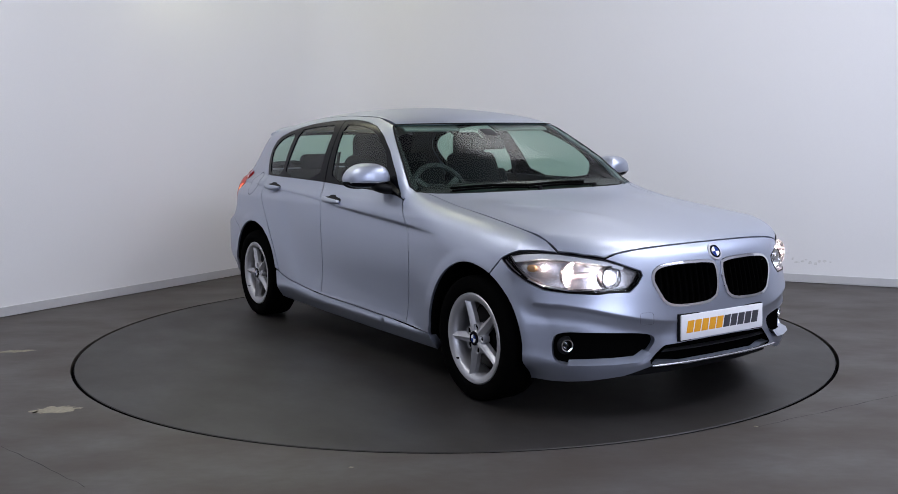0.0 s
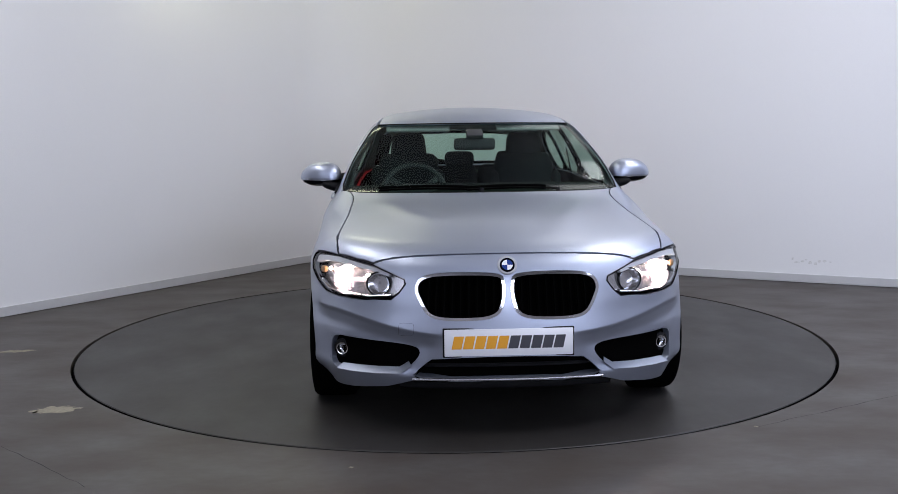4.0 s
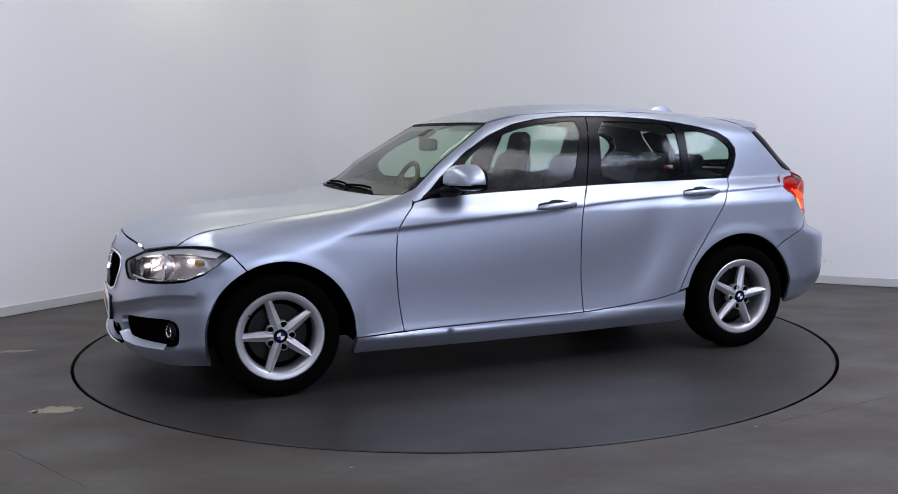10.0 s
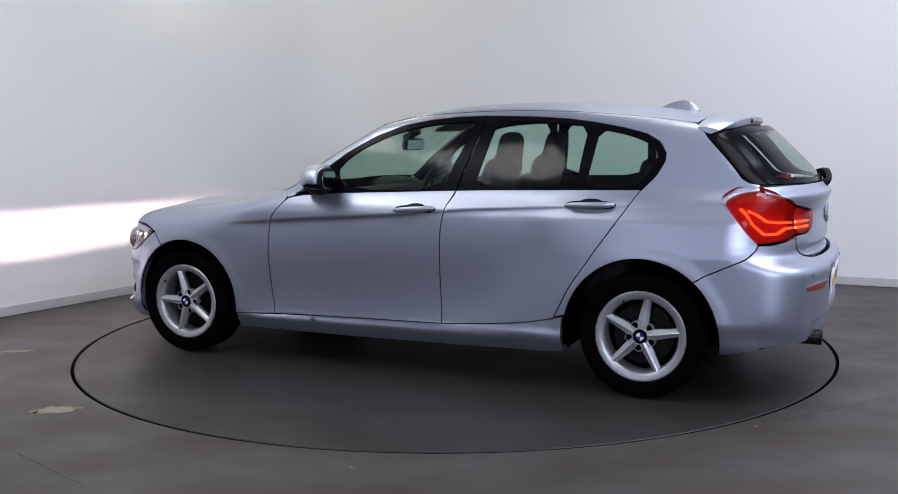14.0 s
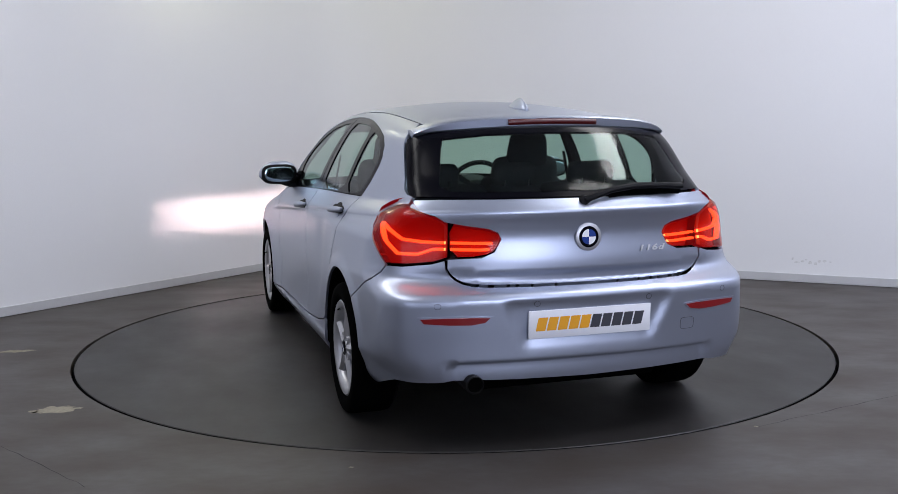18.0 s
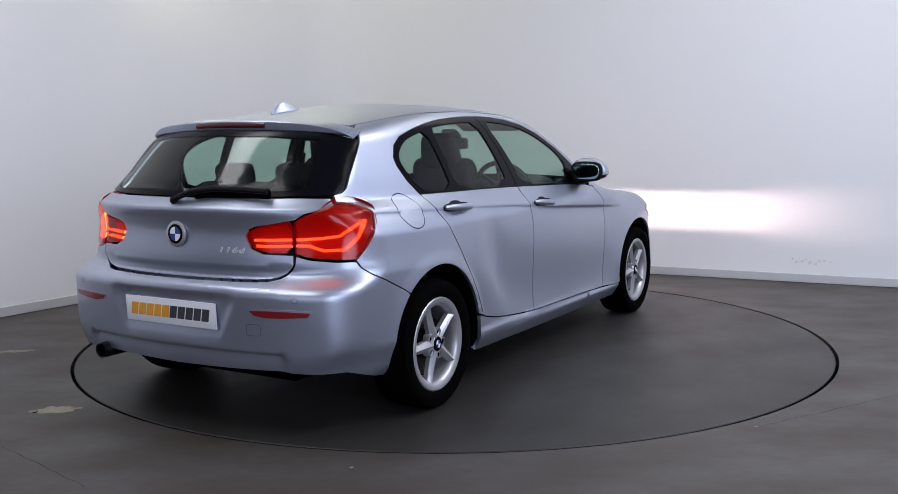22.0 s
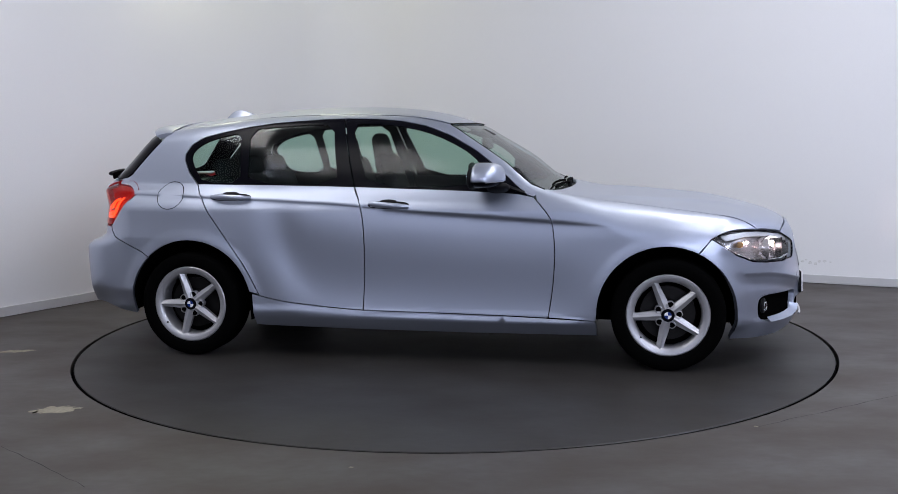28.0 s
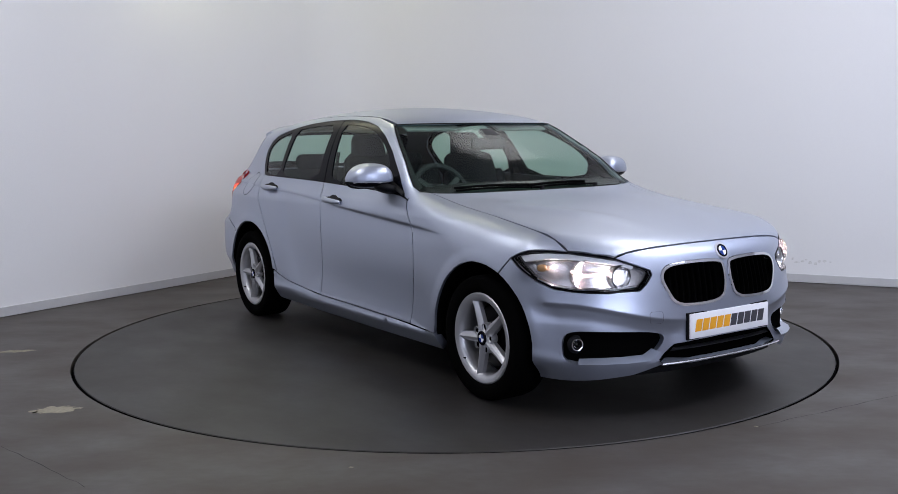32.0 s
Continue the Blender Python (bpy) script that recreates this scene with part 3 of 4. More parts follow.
body_sides = both_sides("body_side", skin_panel("cabin", flat("cabin", quarter), extra=side_extra, size=.016), PAINT, car, "silver body side with pillars and rear quarter")

# bonnet, windscreen, roof
hood_front = snap([(2.003, 0, .762), (1.999, .15, .760), (1.988, .29, .755), (1.968, .42, .746), (1.945, .505, .733), (1.925, .556, .712), (1.870, .632, .727)])
hood_back = [(.738, .66, 0), (.762, .56, 0), (.782, .40, 0), (.797, .2, 0), (.802, 0, 0)]
hood_half = hood_front + hood_side + hood_back


one("bonnet", skin_panel("top", flat("top", mirrored(hood_half)), size=.018), PAINT, car, "silver bonnet with two soft ridges")
one("windscreen", skin_panel("top", flat("top", mirrored([(.185, 0, 0), (.178, .3, 0), (.145, .575, 0)] + [(x, y - .008, 0) for x, y, _ in screen_edge[-2::-1]] + [(.722, .66, 0), (.748, .50, 0), (.765, .3, 0), (.775, 0, 0)])), depth=.004, lip=.004, size=.04), GLASS, car, "tinted windscreen")
one("roof", skin_panel("top", flat("top", mirrored([(.175, 0, 0), (.17, .3, 0), (.142, .562, 0)] + roof_seam[1:-1] + [(-1.535, .52, 0), (-1.55, .40, 0), (-1.565, .2, 0), (-1.57, 0, 0)])), size=.035), PAINT, car, "silver roof panel")

# tailgate, rear window
lamp_inner = snap([(-2.0, .563, .912), (-2.03, .49, .898), (-2.05, .407, .886), (-2.06, .372, .870), (-2.062, .360, .845), (-2.058, .385, .797), (-2.045, .435, .775), (-2.0, .563, .770)])
gate_half = [(-2.1, 0, 1.004), (-2.03, .4, 1.004), (-1.93, .56, 1.004), (-1.846, .641, 1.000), (-1.852, .664, .970), (-1.905, .650, .960), (-1.975, .602, .938), (-2.0, .573, .914)] + lamp_inner[1:]
gate_half += [(-2.0, .563, .732), (-2.01, .556, .710), (-2.03, .541, .690), (-2.05, .518, .676), (-2.08, .482, .668), (-2.1, .43, .665), (-2.12, .25, .663), (-2.14, 0, .662)]
gate = one("tailgate", skin_panel("rear", flat("rear", mirrored(gate_half)), size=.02, extra=np.array([(u, z) for u in np.linspace(-.44, .44, 60) for z in (.672, .680, .692, .71, .73, .75)])), PAINT, car, "silver tailgate with a round badge")
glass_half = [(-1.8, 0, 1.287), (-1.75, .3, 1.282), (-1.64, .50, 1.268), (-1.588, .597, 1.240), (-1.607, .606, 1.214), (-1.676, .622, 1.139), (-1.729, .636, 1.080), (-1.768, .647, 1.035), (-1.802, .650, 1.016), (-1.844, .640, 1.010), (-1.912, .58, 1.010), (-2.03, .4, 1.006), (-2.09, 0, 1.006)]
outer = flat("rear", mirrored(glass_half))
inner = flat("rear", mirrored([(-1.8, 0, 1.262), (-1.74, .3, 1.255), (-1.70, .47, 1.238), (-1.80, .515, 1.13), (-1.87, .545, 1.055), (-1.92, .52, 1.032), (-2.03, .4, 1.03), (-2.08, 0, 1.03)]))
one("rear_screen_border", skin_panel("rear", outer, [inner], depth=.002, lip=.01, gap=.002, size=.025), GLOSSBLACK, gate, "black border of the rear window")
one("rear_window", skin_panel("rear", inner, depth=.003, lip=0, gap=0, size=.05), GLASS, gate, "tinted rear window")

# rear bumper
arch_back = [tuple(q) for q in lift(arch_run(1, 133, 190, 14))]
rear_half = [(-2.14, 0, .6585), (-2.12, .25, .6595), (-2.1, .43, .6618), (-2.08, .486, .6655), (-2.05, .5225, .6735), (-2.03, .545, .688), (-2.01, .560, .709), (-2.0, .567, .731), (-1.995, .570, .766), (-1.972, .620, .751), (-1.905, .715, .740), (-1.862, .778, .741)]
rear_half += bumper_seam[1:] + arch_back[1:] + [(-1.75, .85, .226), (-1.80, .84, .236), (-1.93, .77, .282), (-2.06, .62, .288), (-2.09, .57, .290)]
rear_half += [(-2.12, .3, .284), (-2.14, 0, .279)]


def rear_raise(p):
    """A hollow round the plate, and a lower valance that stands back under a sharp fold."""
    y, z = np.abs(p[:, 1] - .01), p[:, 2]
    d = z - .372
    fold = np.where(d < 0, -.030 * (1 - np.exp(np.minimum(d, 0) / .007)) * np.exp(np.minimum(d, 0) / .075), 0)
    side = .375 - .07 * step(.60, .42, z)
    return fold * step(.60, .555, y) - .015 * step(side, side - .05, y) * step(.635, .575, z) * step(.40, .47, z)


rear_bumper = one("rear_bumper", skin_panel("rear", flat("rear", mirrored(rear_half)), lip=.02, size=.018, raise_=rear_raise, extra=np.array([(u, z) for u in np.linspace(-.5, .5, 60) for z in (.384, .374, .371, .367, .362, .354, .600, .612, .622, .632, .638, .644)] + [(k * u, z) for k in (1, -1) for u in (.27, .29, .31, .33, .35) for z in np.arange(.41, .60, .02)])), PAINT, car, "silver rear bumper")

# front bumper with its openings
lamp_low_f = snap([(1.560, .840, .702), (1.63, .830, .655), (1.69, .810, .614), (1.775, .772, .580), (1.855, .705, .569), (1.945, .603, .565), (1.965, .565, .571), (2.006, .483, .573), (2.018, .452, .602), (2.020, .424, .640), (2.014, .428, .660), (1.975, .492, .685)])
arch_fore = [tuple(q) for q in lift(arch_run(0, -25, 64, 16))]
front_half = hood_front[:6] + lamp_low_f[::-1] + arch_fore[::-1]
front_half += [(1.73, .83, .150), (1.82, .77, .156), (1.94, .66, .170), (2.02, .52, .190), (2.06, .43, .218), (2.08, .30, .232), (2.10, 0, .238)]
kidney = rounded([(2.0, .375, .625), (2.0, .345, .678), (2.0, .22, .690), (2.0, .03, .686), (2.0, .012, .655), (2.06, .014, .575), (2.08, .045, .502), (2.08, .21, .493), (2.07, .325, .503), (2.05, .362, .565)], 2)
intake = rounded([(1.803, .762, .345), (1.825, .745, .398), (1.92, .62, .398), (2.05, .40, .388), (2.07, .362, .352), (2.03, .445, .262), (1.90, .62, .258), (1.815, .750, .252)], 2)
mouth = rounded(mirrored([(2.1, 0, .343), (2.08, .31, .332), (2.05, .345, .30), (2.03, .40, .244), (2.07, .2, .250), (2.08, 0, .252)]), 1)
flip = np.array((1, -1, 1))


def bumper_raise(p):
    """The bumper's folds: a crease that falls from the wheel to the plate, and the bars round the intakes."""
    y, z = np.abs(p[:, 1]), p[:, 2]
    line = .43 + .085 * step(.236, .785, np.abs(np.arctan2(p[:, 1], p[:, 0] - 1.05)))
    d = z - line
    fold = -.024 * np.clip(-d / .05, 0, 1) - .006 * step(0, -.006, d)
    return fold * step(.22, .36, y) * step(.86, .78, y) + .012 * step(.285, .262, z) * step(.36, .44, y) * step(.84, .7, y)


fold_rows = np.array([(u, .43 + .085 * float(step(.236, .785, abs(u))) + d) for u in np.linspace(-.86, .86, 120) for d in (.010, .001, -.006, -.018)])
openings = [flat("front", q) for q in (kidney, kidney * flip, intake, intake * flip, mouth)]
front_bumper = one("front_bumper", skin_panel("front", flat("front", mirrored(front_half)), openings, lip=.03, size=.018, raise_=bumper_raise, extra=fold_rows), PAINT, car, "silver front bumper with black intakes")


# ---- glass, lamps and trim on the car ----
def oval(cx, cz, rx, rz, n=40, power=2.0):
    q = []
    for i in range(n):
        c, s = math.cos(2 * math.pi * i / n), math.sin(2 * math.pi * i / n)
        q.append((cx + rx * math.copysign(abs(c) ** (2 / power), c), cz + rz * math.copysign(abs(s) ** (2 / power), s)))
    return np.array(q)


# side windows: a black surround and its panes for each door
split = [(-.369, .960), (-.475, 1.349)]
front_ring = np.array(run(belt, .600, -.366, 14) + [(-.472, 1.349)] + WIN_TOP[7::-1])
front_pane = rounded([(.262, .966), (.362, 1.052), (.295, 1.140), (.15, 1.222), (0, 1.278), (-.15, 1.306), (-.30, 1.318), (-.42, 1.320), (-.352, 1.14), (-.285, .970)], 1)
rear_ring = np.array(run(belt, -.373, -1.318, 14) + WIN_TOP[::-1][:10] + [(-.478, 1.349)])
rear_pane = rounded([(-.462, .981), (-.50, 1.15), (-.532, 1.318), (-.70, 1.316), (-.88, 1.306), (-1.027, 1.290), (-1.012, 1.13), (-1.003, .988)], 1)
quarter_pane = rounded([(-1.047, .990), (-1.07, 1.14), (-1.085, 1.276), (-1.20, 1.254), (-1.305, 1.222), (-1.372, 1.172), (-1.380, 1.128), (-1.34, 1.06), (-1.285, .995)], 1)
for pair, ring_, panes in ((front_doors, front_ring, [front_pane]), (rear_doors, rear_ring, [rear_pane, quarter_pane])):
    both_sides("window_surround", skin_panel("side", ring_, panes, depth=.002, lip=.012, gap=.001, size=.025), GLOSSBLACK, car, "gloss black window surround", parents=pair)
    for pane in panes:
        both_sides("window_pane", skin_panel("side", pane, depth=.006, lip=0, gap=0, size=.05), GLASS, car, "tinted side window", parents=pair)
for s, door in ((1, front_doors[0]), (-1, front_doors[1])):
    y0 = on_skin("side", np.array([(.45, .985)]))[0][1]
    part("mirror_sail", sweep([(.585, s * (y0 + .004), .938), (.45, s * (y0 - .004), .985), (.34, s * (y0 - .018), 1.03)], .03, .012), BLACK, door)

# cowl, seals
one("cowl", skin_panel("top", flat("top", mirrored([(.66, 0, 0), (.64, .4, 0), (.62, .70, 0), (.70, .70, 0), (.76, .64, 0), (.80, .5, 0), (.83, .3, 0), (.85, 0, 0)])), depth=.022, lip=0, gap=0, size=.05), BLACK, car, "black cowl under the windscreen")
for s in (1, -1):
    part("screen_seal", sweep([tuple(q) for q in on_skin("top", np.array([(x, s * (y - .004)) for x, y, _ in screen_edge]), .001)], .005, .002, 6), BLACK, car)
part("header_seal", sweep([tuple(q) for q in on_skin("top", np.array([(.18 - .10 * y * y, y) for y in np.linspace(-.57, .57, 21)]), .0)], .010, .004, 6), BLACK, car)


def roundel(parent, centre, normal, r, ring=True):
    """A round enamel badge: rim, dark ring and four quarters."""
    m = Matrix.Translation(centre) @ Vector(normal).to_track_quat("Z", "Y").to_matrix().to_4x4()
    b = part("badge", lathe([(0, .0035), (r * .93, .0035), (r, .001), (r, -.006), (0, -.006)], 40, m), ALLOY if ring else GLOSSBLACK, parent, "round badge with blue and white quarters")
    part("badge_ring", lathe([(r * .54, .0044), (r * .76, .0044), (r * .77, .003), (r * .53, .003)], 40, m, True), GLOSSBLACK, b)
    for k in range(4):
        bm = bmesh.new()
        a = [bm.verts.new((0, 0, .005))] + [bm.verts.new((r * .55 * math.cos(math.pi / 2 * (k + i / 8)), r * .55 * math.sin(math.pi / 2 * (k + i / 8)), .005)) for i in range(9)]
        bm.faces.new(a)
        bm.transform(m)
        part("badge_quarter", bm, WHITE if k % 2 else BLUE, b)
    return b


# grille
for s in (1, -1):
    k = flat("front", kidney * (1, s, 1))
    g = one("grille", skin_panel("front", shrunk(k, -.002), [shrunk(k, .010)], depth=-.005, lip=.05, gap=0, size=.014), CHROME, front_bumper, "chrome kidney-shaped grille surround")
    # black sheet stands in for the dark depth behind the slats
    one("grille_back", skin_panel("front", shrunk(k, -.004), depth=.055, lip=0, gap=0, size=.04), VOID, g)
    for i in range(9):
        y = s * (.055 + .033 * i)
        zt, zb = .680 - .10 * max(0, abs(y) - .26), .505 + .25 * max(0, abs(y) - .30)
        u = flat("front", [(2.0, y, .6)])[0][0]
        path = on_skin("front", np.array([(u, z) for z in np.linspace(zb, zt, 7)]), .026)
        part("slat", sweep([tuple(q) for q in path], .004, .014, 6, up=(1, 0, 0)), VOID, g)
    # near-black sheet closes the opening in place of its deep shade
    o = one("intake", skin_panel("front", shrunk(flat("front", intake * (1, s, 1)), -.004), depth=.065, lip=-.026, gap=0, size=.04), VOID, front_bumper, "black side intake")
    edge_out = np.array([(2.05, .40, .302), (2.03, .445, .266), (1.97, .535, .260), (1.90, .62, .258), (1.85, .70, .256)])
    edge_in = edge_out + np.array([(0, .030, .010), (0, .022, .020), (0, .008, .022), (0, 0, .022), (0, -.008, .020)])
    a_, b_ = on_skin("front", flat("front", edge_out * (1, s, 1)), .006), on_skin("front", flat("front", edge_in * (1, s, 1)), .050)
    bm = bmesh.new()
    va, vb = [bm.verts.new(q) for q in a_], [bm.verts.new(q) for q in b_]
    for i in range(len(va) - 1):
        bm.faces.new((va[i], va[i + 1], vb[i + 1], vb[i]) if s > 0 else (va[i + 1], va[i], vb[i], vb[i + 1]))
    part("intake_ramp", bm, PAINT, o, "silver ramp under the intake")
    fog = Matrix.Translation((1.848, s * .702, .337)) @ Vector((1, s * .35, 0)).to_track_quat("Z", "Y").to_matrix().to_4x4() @ Matrix.Diagonal((.64, .64, .64, 1))
    f = part("fog_lamp", lathe([(0, -.02), (.02, -.018), (.034, -.004), (.036, .008), (.042, .010), (.044, .002), (.044, -.03)], 28, fog), CHROME, front_bumper, "round clear fog lamp")
    part("fog_lens", lathe([(0, .013), (.02, .011), (.036, .006)], 28, fog), CLEAR, f)
    part("fog_bulb", blob(.010, .010, .012, 2, 12, 8, fog @ pose(0, 0, -.008)), STEEL, f)
    part("fog_surround", lathe([(.044, .004), (.062, -.004), (.066, -.02), (.05, -.03)], 28, fog), BLACK, f)
# the lower opening gets the same near-black sheet as painted shade
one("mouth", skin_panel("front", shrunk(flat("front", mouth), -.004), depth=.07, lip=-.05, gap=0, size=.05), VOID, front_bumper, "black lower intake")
part("mouth_bar", sweep([tuple(q) for q in on_skin("front", np.array([(u, .300) for u in np.linspace(-.34, .34, 17)]), .04)], .010, .008, 6), BLACK, front_bumper)
lipline = on_skin("front", np.array([(u, .218 - .03 * step(.45, .8, abs(u))) for u in np.linspace(-.46, .46, 31)]), .085)
part("chin", sweep([tuple(q - (0, 0, .012)) for q in lipline], .018, .022, 8), BLACK, front_bumper, "black chin under the bumper")
part("bumper_lip", sweep([tuple(q) for q in on_skin("front", np.array([(u, .246) for u in np.linspace(-.375, .375, 31)]), -.002)], .007, .006, 8), BRIGHT, front_bumper, "bright strip under the lower intake")
part("tow_cover", sweep([tuple(q) for q in on_skin("front", np.array([(a, b) for a, b in oval(.40, .455, .030, .026, 24, 5)]) * (-1, 1), .0)], .0008, .0006, 5, closed=True), DARKPRINT, front_bumper)
pb = on_skin("front", np.array([(0, .716)]))
roundel(front_bumper, pb[0], normal_at(pb)[0], .041)


def plate(m, w, h, parent, label, holder=True):
    """A show plate: white board in a black holder with two printed words as slanted bars."""
    b = part("number_plate", block(.008, w, h, m, .003), PLATE, parent, label)
    if holder:
        part("plate_holder", block(.014, w + .012, h + .010, m @ pose(-.011, 0, -.001), .003), BLACK, b)
    for i in range(10):
        bm = block(.0016, .041, .054, None, .0008, 1)
        for v in bm.verts:
            v.co.y -= v.co.z * .22
        bm.transform(m @ pose(.0045, .212 - .0470 * i, .001))
        part("print_bar", bm, ORANGE if i < 5 else DARKPRINT, b)
    return b


# seen from the front the print runs from the car's right to its left
plate(pose(2.101, 0, .403, 0, -1.5, 0) @ Matrix.Diagonal((1, -1, 1, 1)), .535, .112, front_bumper, "white show plate with orange and grey print")
plate(pose(-2.147, .010, .511, 0, 3, 180) @ Matrix.Diagonal((1, -1, 1, 1)), .536, .113, rear_bumper, "white show plate with orange and grey print", False)
for y in (.10, -.08):
    pl = part("plate_lamp", block(.012, .050, .010, pose(-2.134, y, .580), .003), PAINT, rear_bumper, "lit number-plate lamp")
    part("lamp_lens", block(.010, .040, .003, pose(-2.141, y, .5725), .001, 1), PLATEGLOW, pl)

# headlamps
lamp_out = lamp_top + [hood_front[6], hood_front[5]] + lamp_low_f[::-1][:-1]
brow = [(1.605, .822, .714), (1.65, .797, .726), (1.72, .759, .733), (1.797, .709, .732), (1.87, .630, .718), (1.925, .552, .702), (1.975, .49, .677), (1.965, .49, .667), (1.91, .555, .688), (1.85, .632, .701), (1.78, .705, .711), (1.72, .755, .711), (1.66, .795, .698), (1.63, .815, .692)]
for s in (1, -1):
    k = flat("front", np.array(lamp_out) * (1, s, 1))
    hl = one("headlamp", skin_panel("front", shrunk(k, .001), [shrunk(k, .0035)], depth=-.001, lip=.012, gap=0, size=.012), GLOSSBLACK, car, "lit headlamp with a clear lens")
    one("lamp_housing", skin_panel("front", shrunk(k, .006), depth=.055, lip=-.030, gap=0, size=.03), LAMPGREY, hl)
    one("lamp_brow", skin_panel("front", flat("front", np.array(brow) * (1, s, 1)), depth=.014, lip=.02, gap=0, size=.014), SATIN, hl, "silver strip along the lamp's top")
    one("lamp_lens", skin_panel("front", shrunk(k, .006), depth=.003, lip=0, gap=0, size=.02), CLEAR, hl)
    low = Matrix.Translation((1.825, s * .660, .640)) @ Vector((1, s * .10, 0)).to_track_quat("Z", "Y").to_matrix().to_4x4()
    bowl = part("low_beam_bowl", lathe([(.012, -.03), (.034, -.02), (.052, .0), (.062, .025), (.067, .04), (.068, .03), (.056, -.01), (.012, -.035)], 32, low), LAMPGREY, hl, "round chrome low-beam reflector")
    # the core emits in place of bulb light thrown back by the bowl
    part("lit_core", lathe([(0, -.012), (.034, -.012), (.058, .006), (.064, .022), (.065, .020)], 32, low), HALO, bowl, "glowing low-beam core")
    # a lamp in a short box, whose upper edge cuts the beam off level
    at = pose(1.828, s * .660, .652, 0, 1.2, 0)
    bm = bmesh.new()
    for (x0, x1, z0, z1) in ((0, .075, .004, .004), (0, .075, -.006, -.012)):
        q = [bm.verts.new((x0, -.045, z0)), bm.verts.new((x0, .045, z0)), bm.verts.new((x1, .058, z1)), bm.verts.new((x1, -.058, z1))]
        bm.faces.new(q)
    for sy in (1, -1):
        bm.faces.new([bm.verts.new(c) for c in ((0, sy * .045, .004), (.04, sy * .052, .004), (.04, sy * .052, -.009), (0, sy * .045, -.006))])
    bm.transform(at)
    part("beam_shade", bm, CHROME, hl, smooth=False)
    bm = bmesh.new()
    bm.faces.new([bm.verts.new(c) for c in ((.001, -.04, -.004), (.001, .04, -.004), (.001, .04, .002), (.001, -.04, .002))])
    bm.transform(at)
    part("bulb", bm, BEAM, hl, smooth=False)
    # glowing beads added to brighten the lamp housing from inside
    for px, py, pz in ((1.745, .752, .675), (1.895, .585, .662)):
        part("housing_fill_bead", blob(.006, .006, .006, 2, 12, 8, Matrix.Translation((px, s * py, pz))), HOUSINGFILL, hl)
    inner = Matrix.Translation((1.925, s * .535, .632)) @ Vector((1, s * .12, 0)).to_track_quat("Z", "Y").to_matrix().to_4x4()
    part("high_beam_bowl", lathe([(.006, -.03), (.02, -.022), (.034, -.004), (.042, .02), (.046, .024), (.047, .0)], 28, inner), CHROME, hl)
    part("bowl_rim", lathe([(.046, .020), (.052, .024), (.054, .016), (.050, -.01)], 28, inner), BLACK, hl)
    part("high_beam_bulb", blob(.008, .008, .014, 2, 12, 8, inner @ pose(0, 0, -.012)), CLEAR, hl)
    side = on_skin("front", flat("front", [(1.70, s * .775, .668), (1.735, s * .755, .652), (1.70, s * .79, .64), (1.665, s * .80, .668)]), .03)
    part("indicator", blob(.022, .010, .016, 2.6, 16, 10, Matrix.Translation(tuple(side[0])) @ pose(0, 0, 0, 0, 0, -35 * s)), AMBER, hl, "amber indicator")
    part("lamp_fin", sweep([tuple(q) for q in on_skin("front", flat("front", [(1.69, s * .79, .62), (1.76, s * .765, .592), (1.86, s * .70, .580), (1.95, s * .59, .580), (1.995, s * .49, .590)]), .03)], .012, .006), CHROME, hl)

# tail lamps: the outer half on the body, the inner half on the tailgate
tail_out = lamp_up + lamp_low[1:] + [(-1.905, .715, .745), (-1.972, .622, .755), (-1.995, .570, .772), (-2.0, .570, .908), (-1.975, .600, .932), (-1.905, .646, .954)]
bars_out = [[(-1.80, .788, .905), (-1.845, .782, .835), (-1.888, .742, .788), (-1.94, .672, .786), (-1.97, .620, .806), (-2.0, .577, .807)],
            [(-1.83, .785, .897), (-1.868, .764, .875), (-1.90, .727, .845), (-1.945, .660, .836), (-2.0, .577, .832)]]
bars_in = [[(-2.0, .553, .806), (-2.04, .44, .803), (-2.05, .405, .805)], [(-2.0, .553, .832), (-2.04, .44, .829), (-2.055, .395, .829)]]
for s in (1, -1):
    for nm, outline, bars, host, lab in (("tail_lamp", tail_out, bars_out, car, "lit red tail lamp with glowing bars"), ("gate_lamp", lamp_inner, bars_in, gate, "lit red lamp on the tailgate")):
        k = flat("rear", np.array(outline) * (1, s, 1) if nm == "tail_lamp" else rounded(np.array(outline) * (1, s, 1), 1))
        tl = one(nm, skin_panel("rear", k, depth=.035, lip=-.032, gap=.001, size=.02), REDGLOW, host, lab)
        one("lamp_lens", skin_panel("rear", k, depth=-.003, lip=0, gap=.004, size=.02), REDLENS, tl)
        one("lamp_back", skin_panel("rear", k, depth=.045, lip=0, gap=-.006, size=.03), VOID, tl)
        for bar in bars:
            pts = flat("rear", np.array(bar) * (1, s, 1))
            fine = np.vstack([np.linspace(a, b, 6)[:-1] for a, b in zip(pts, pts[1:])] + [pts[-1:]])
            part("light_bar", sweep([tuple(q) for q in on_skin("rear", fine, .014)], .012, .006, 6), REDBAR, tl)
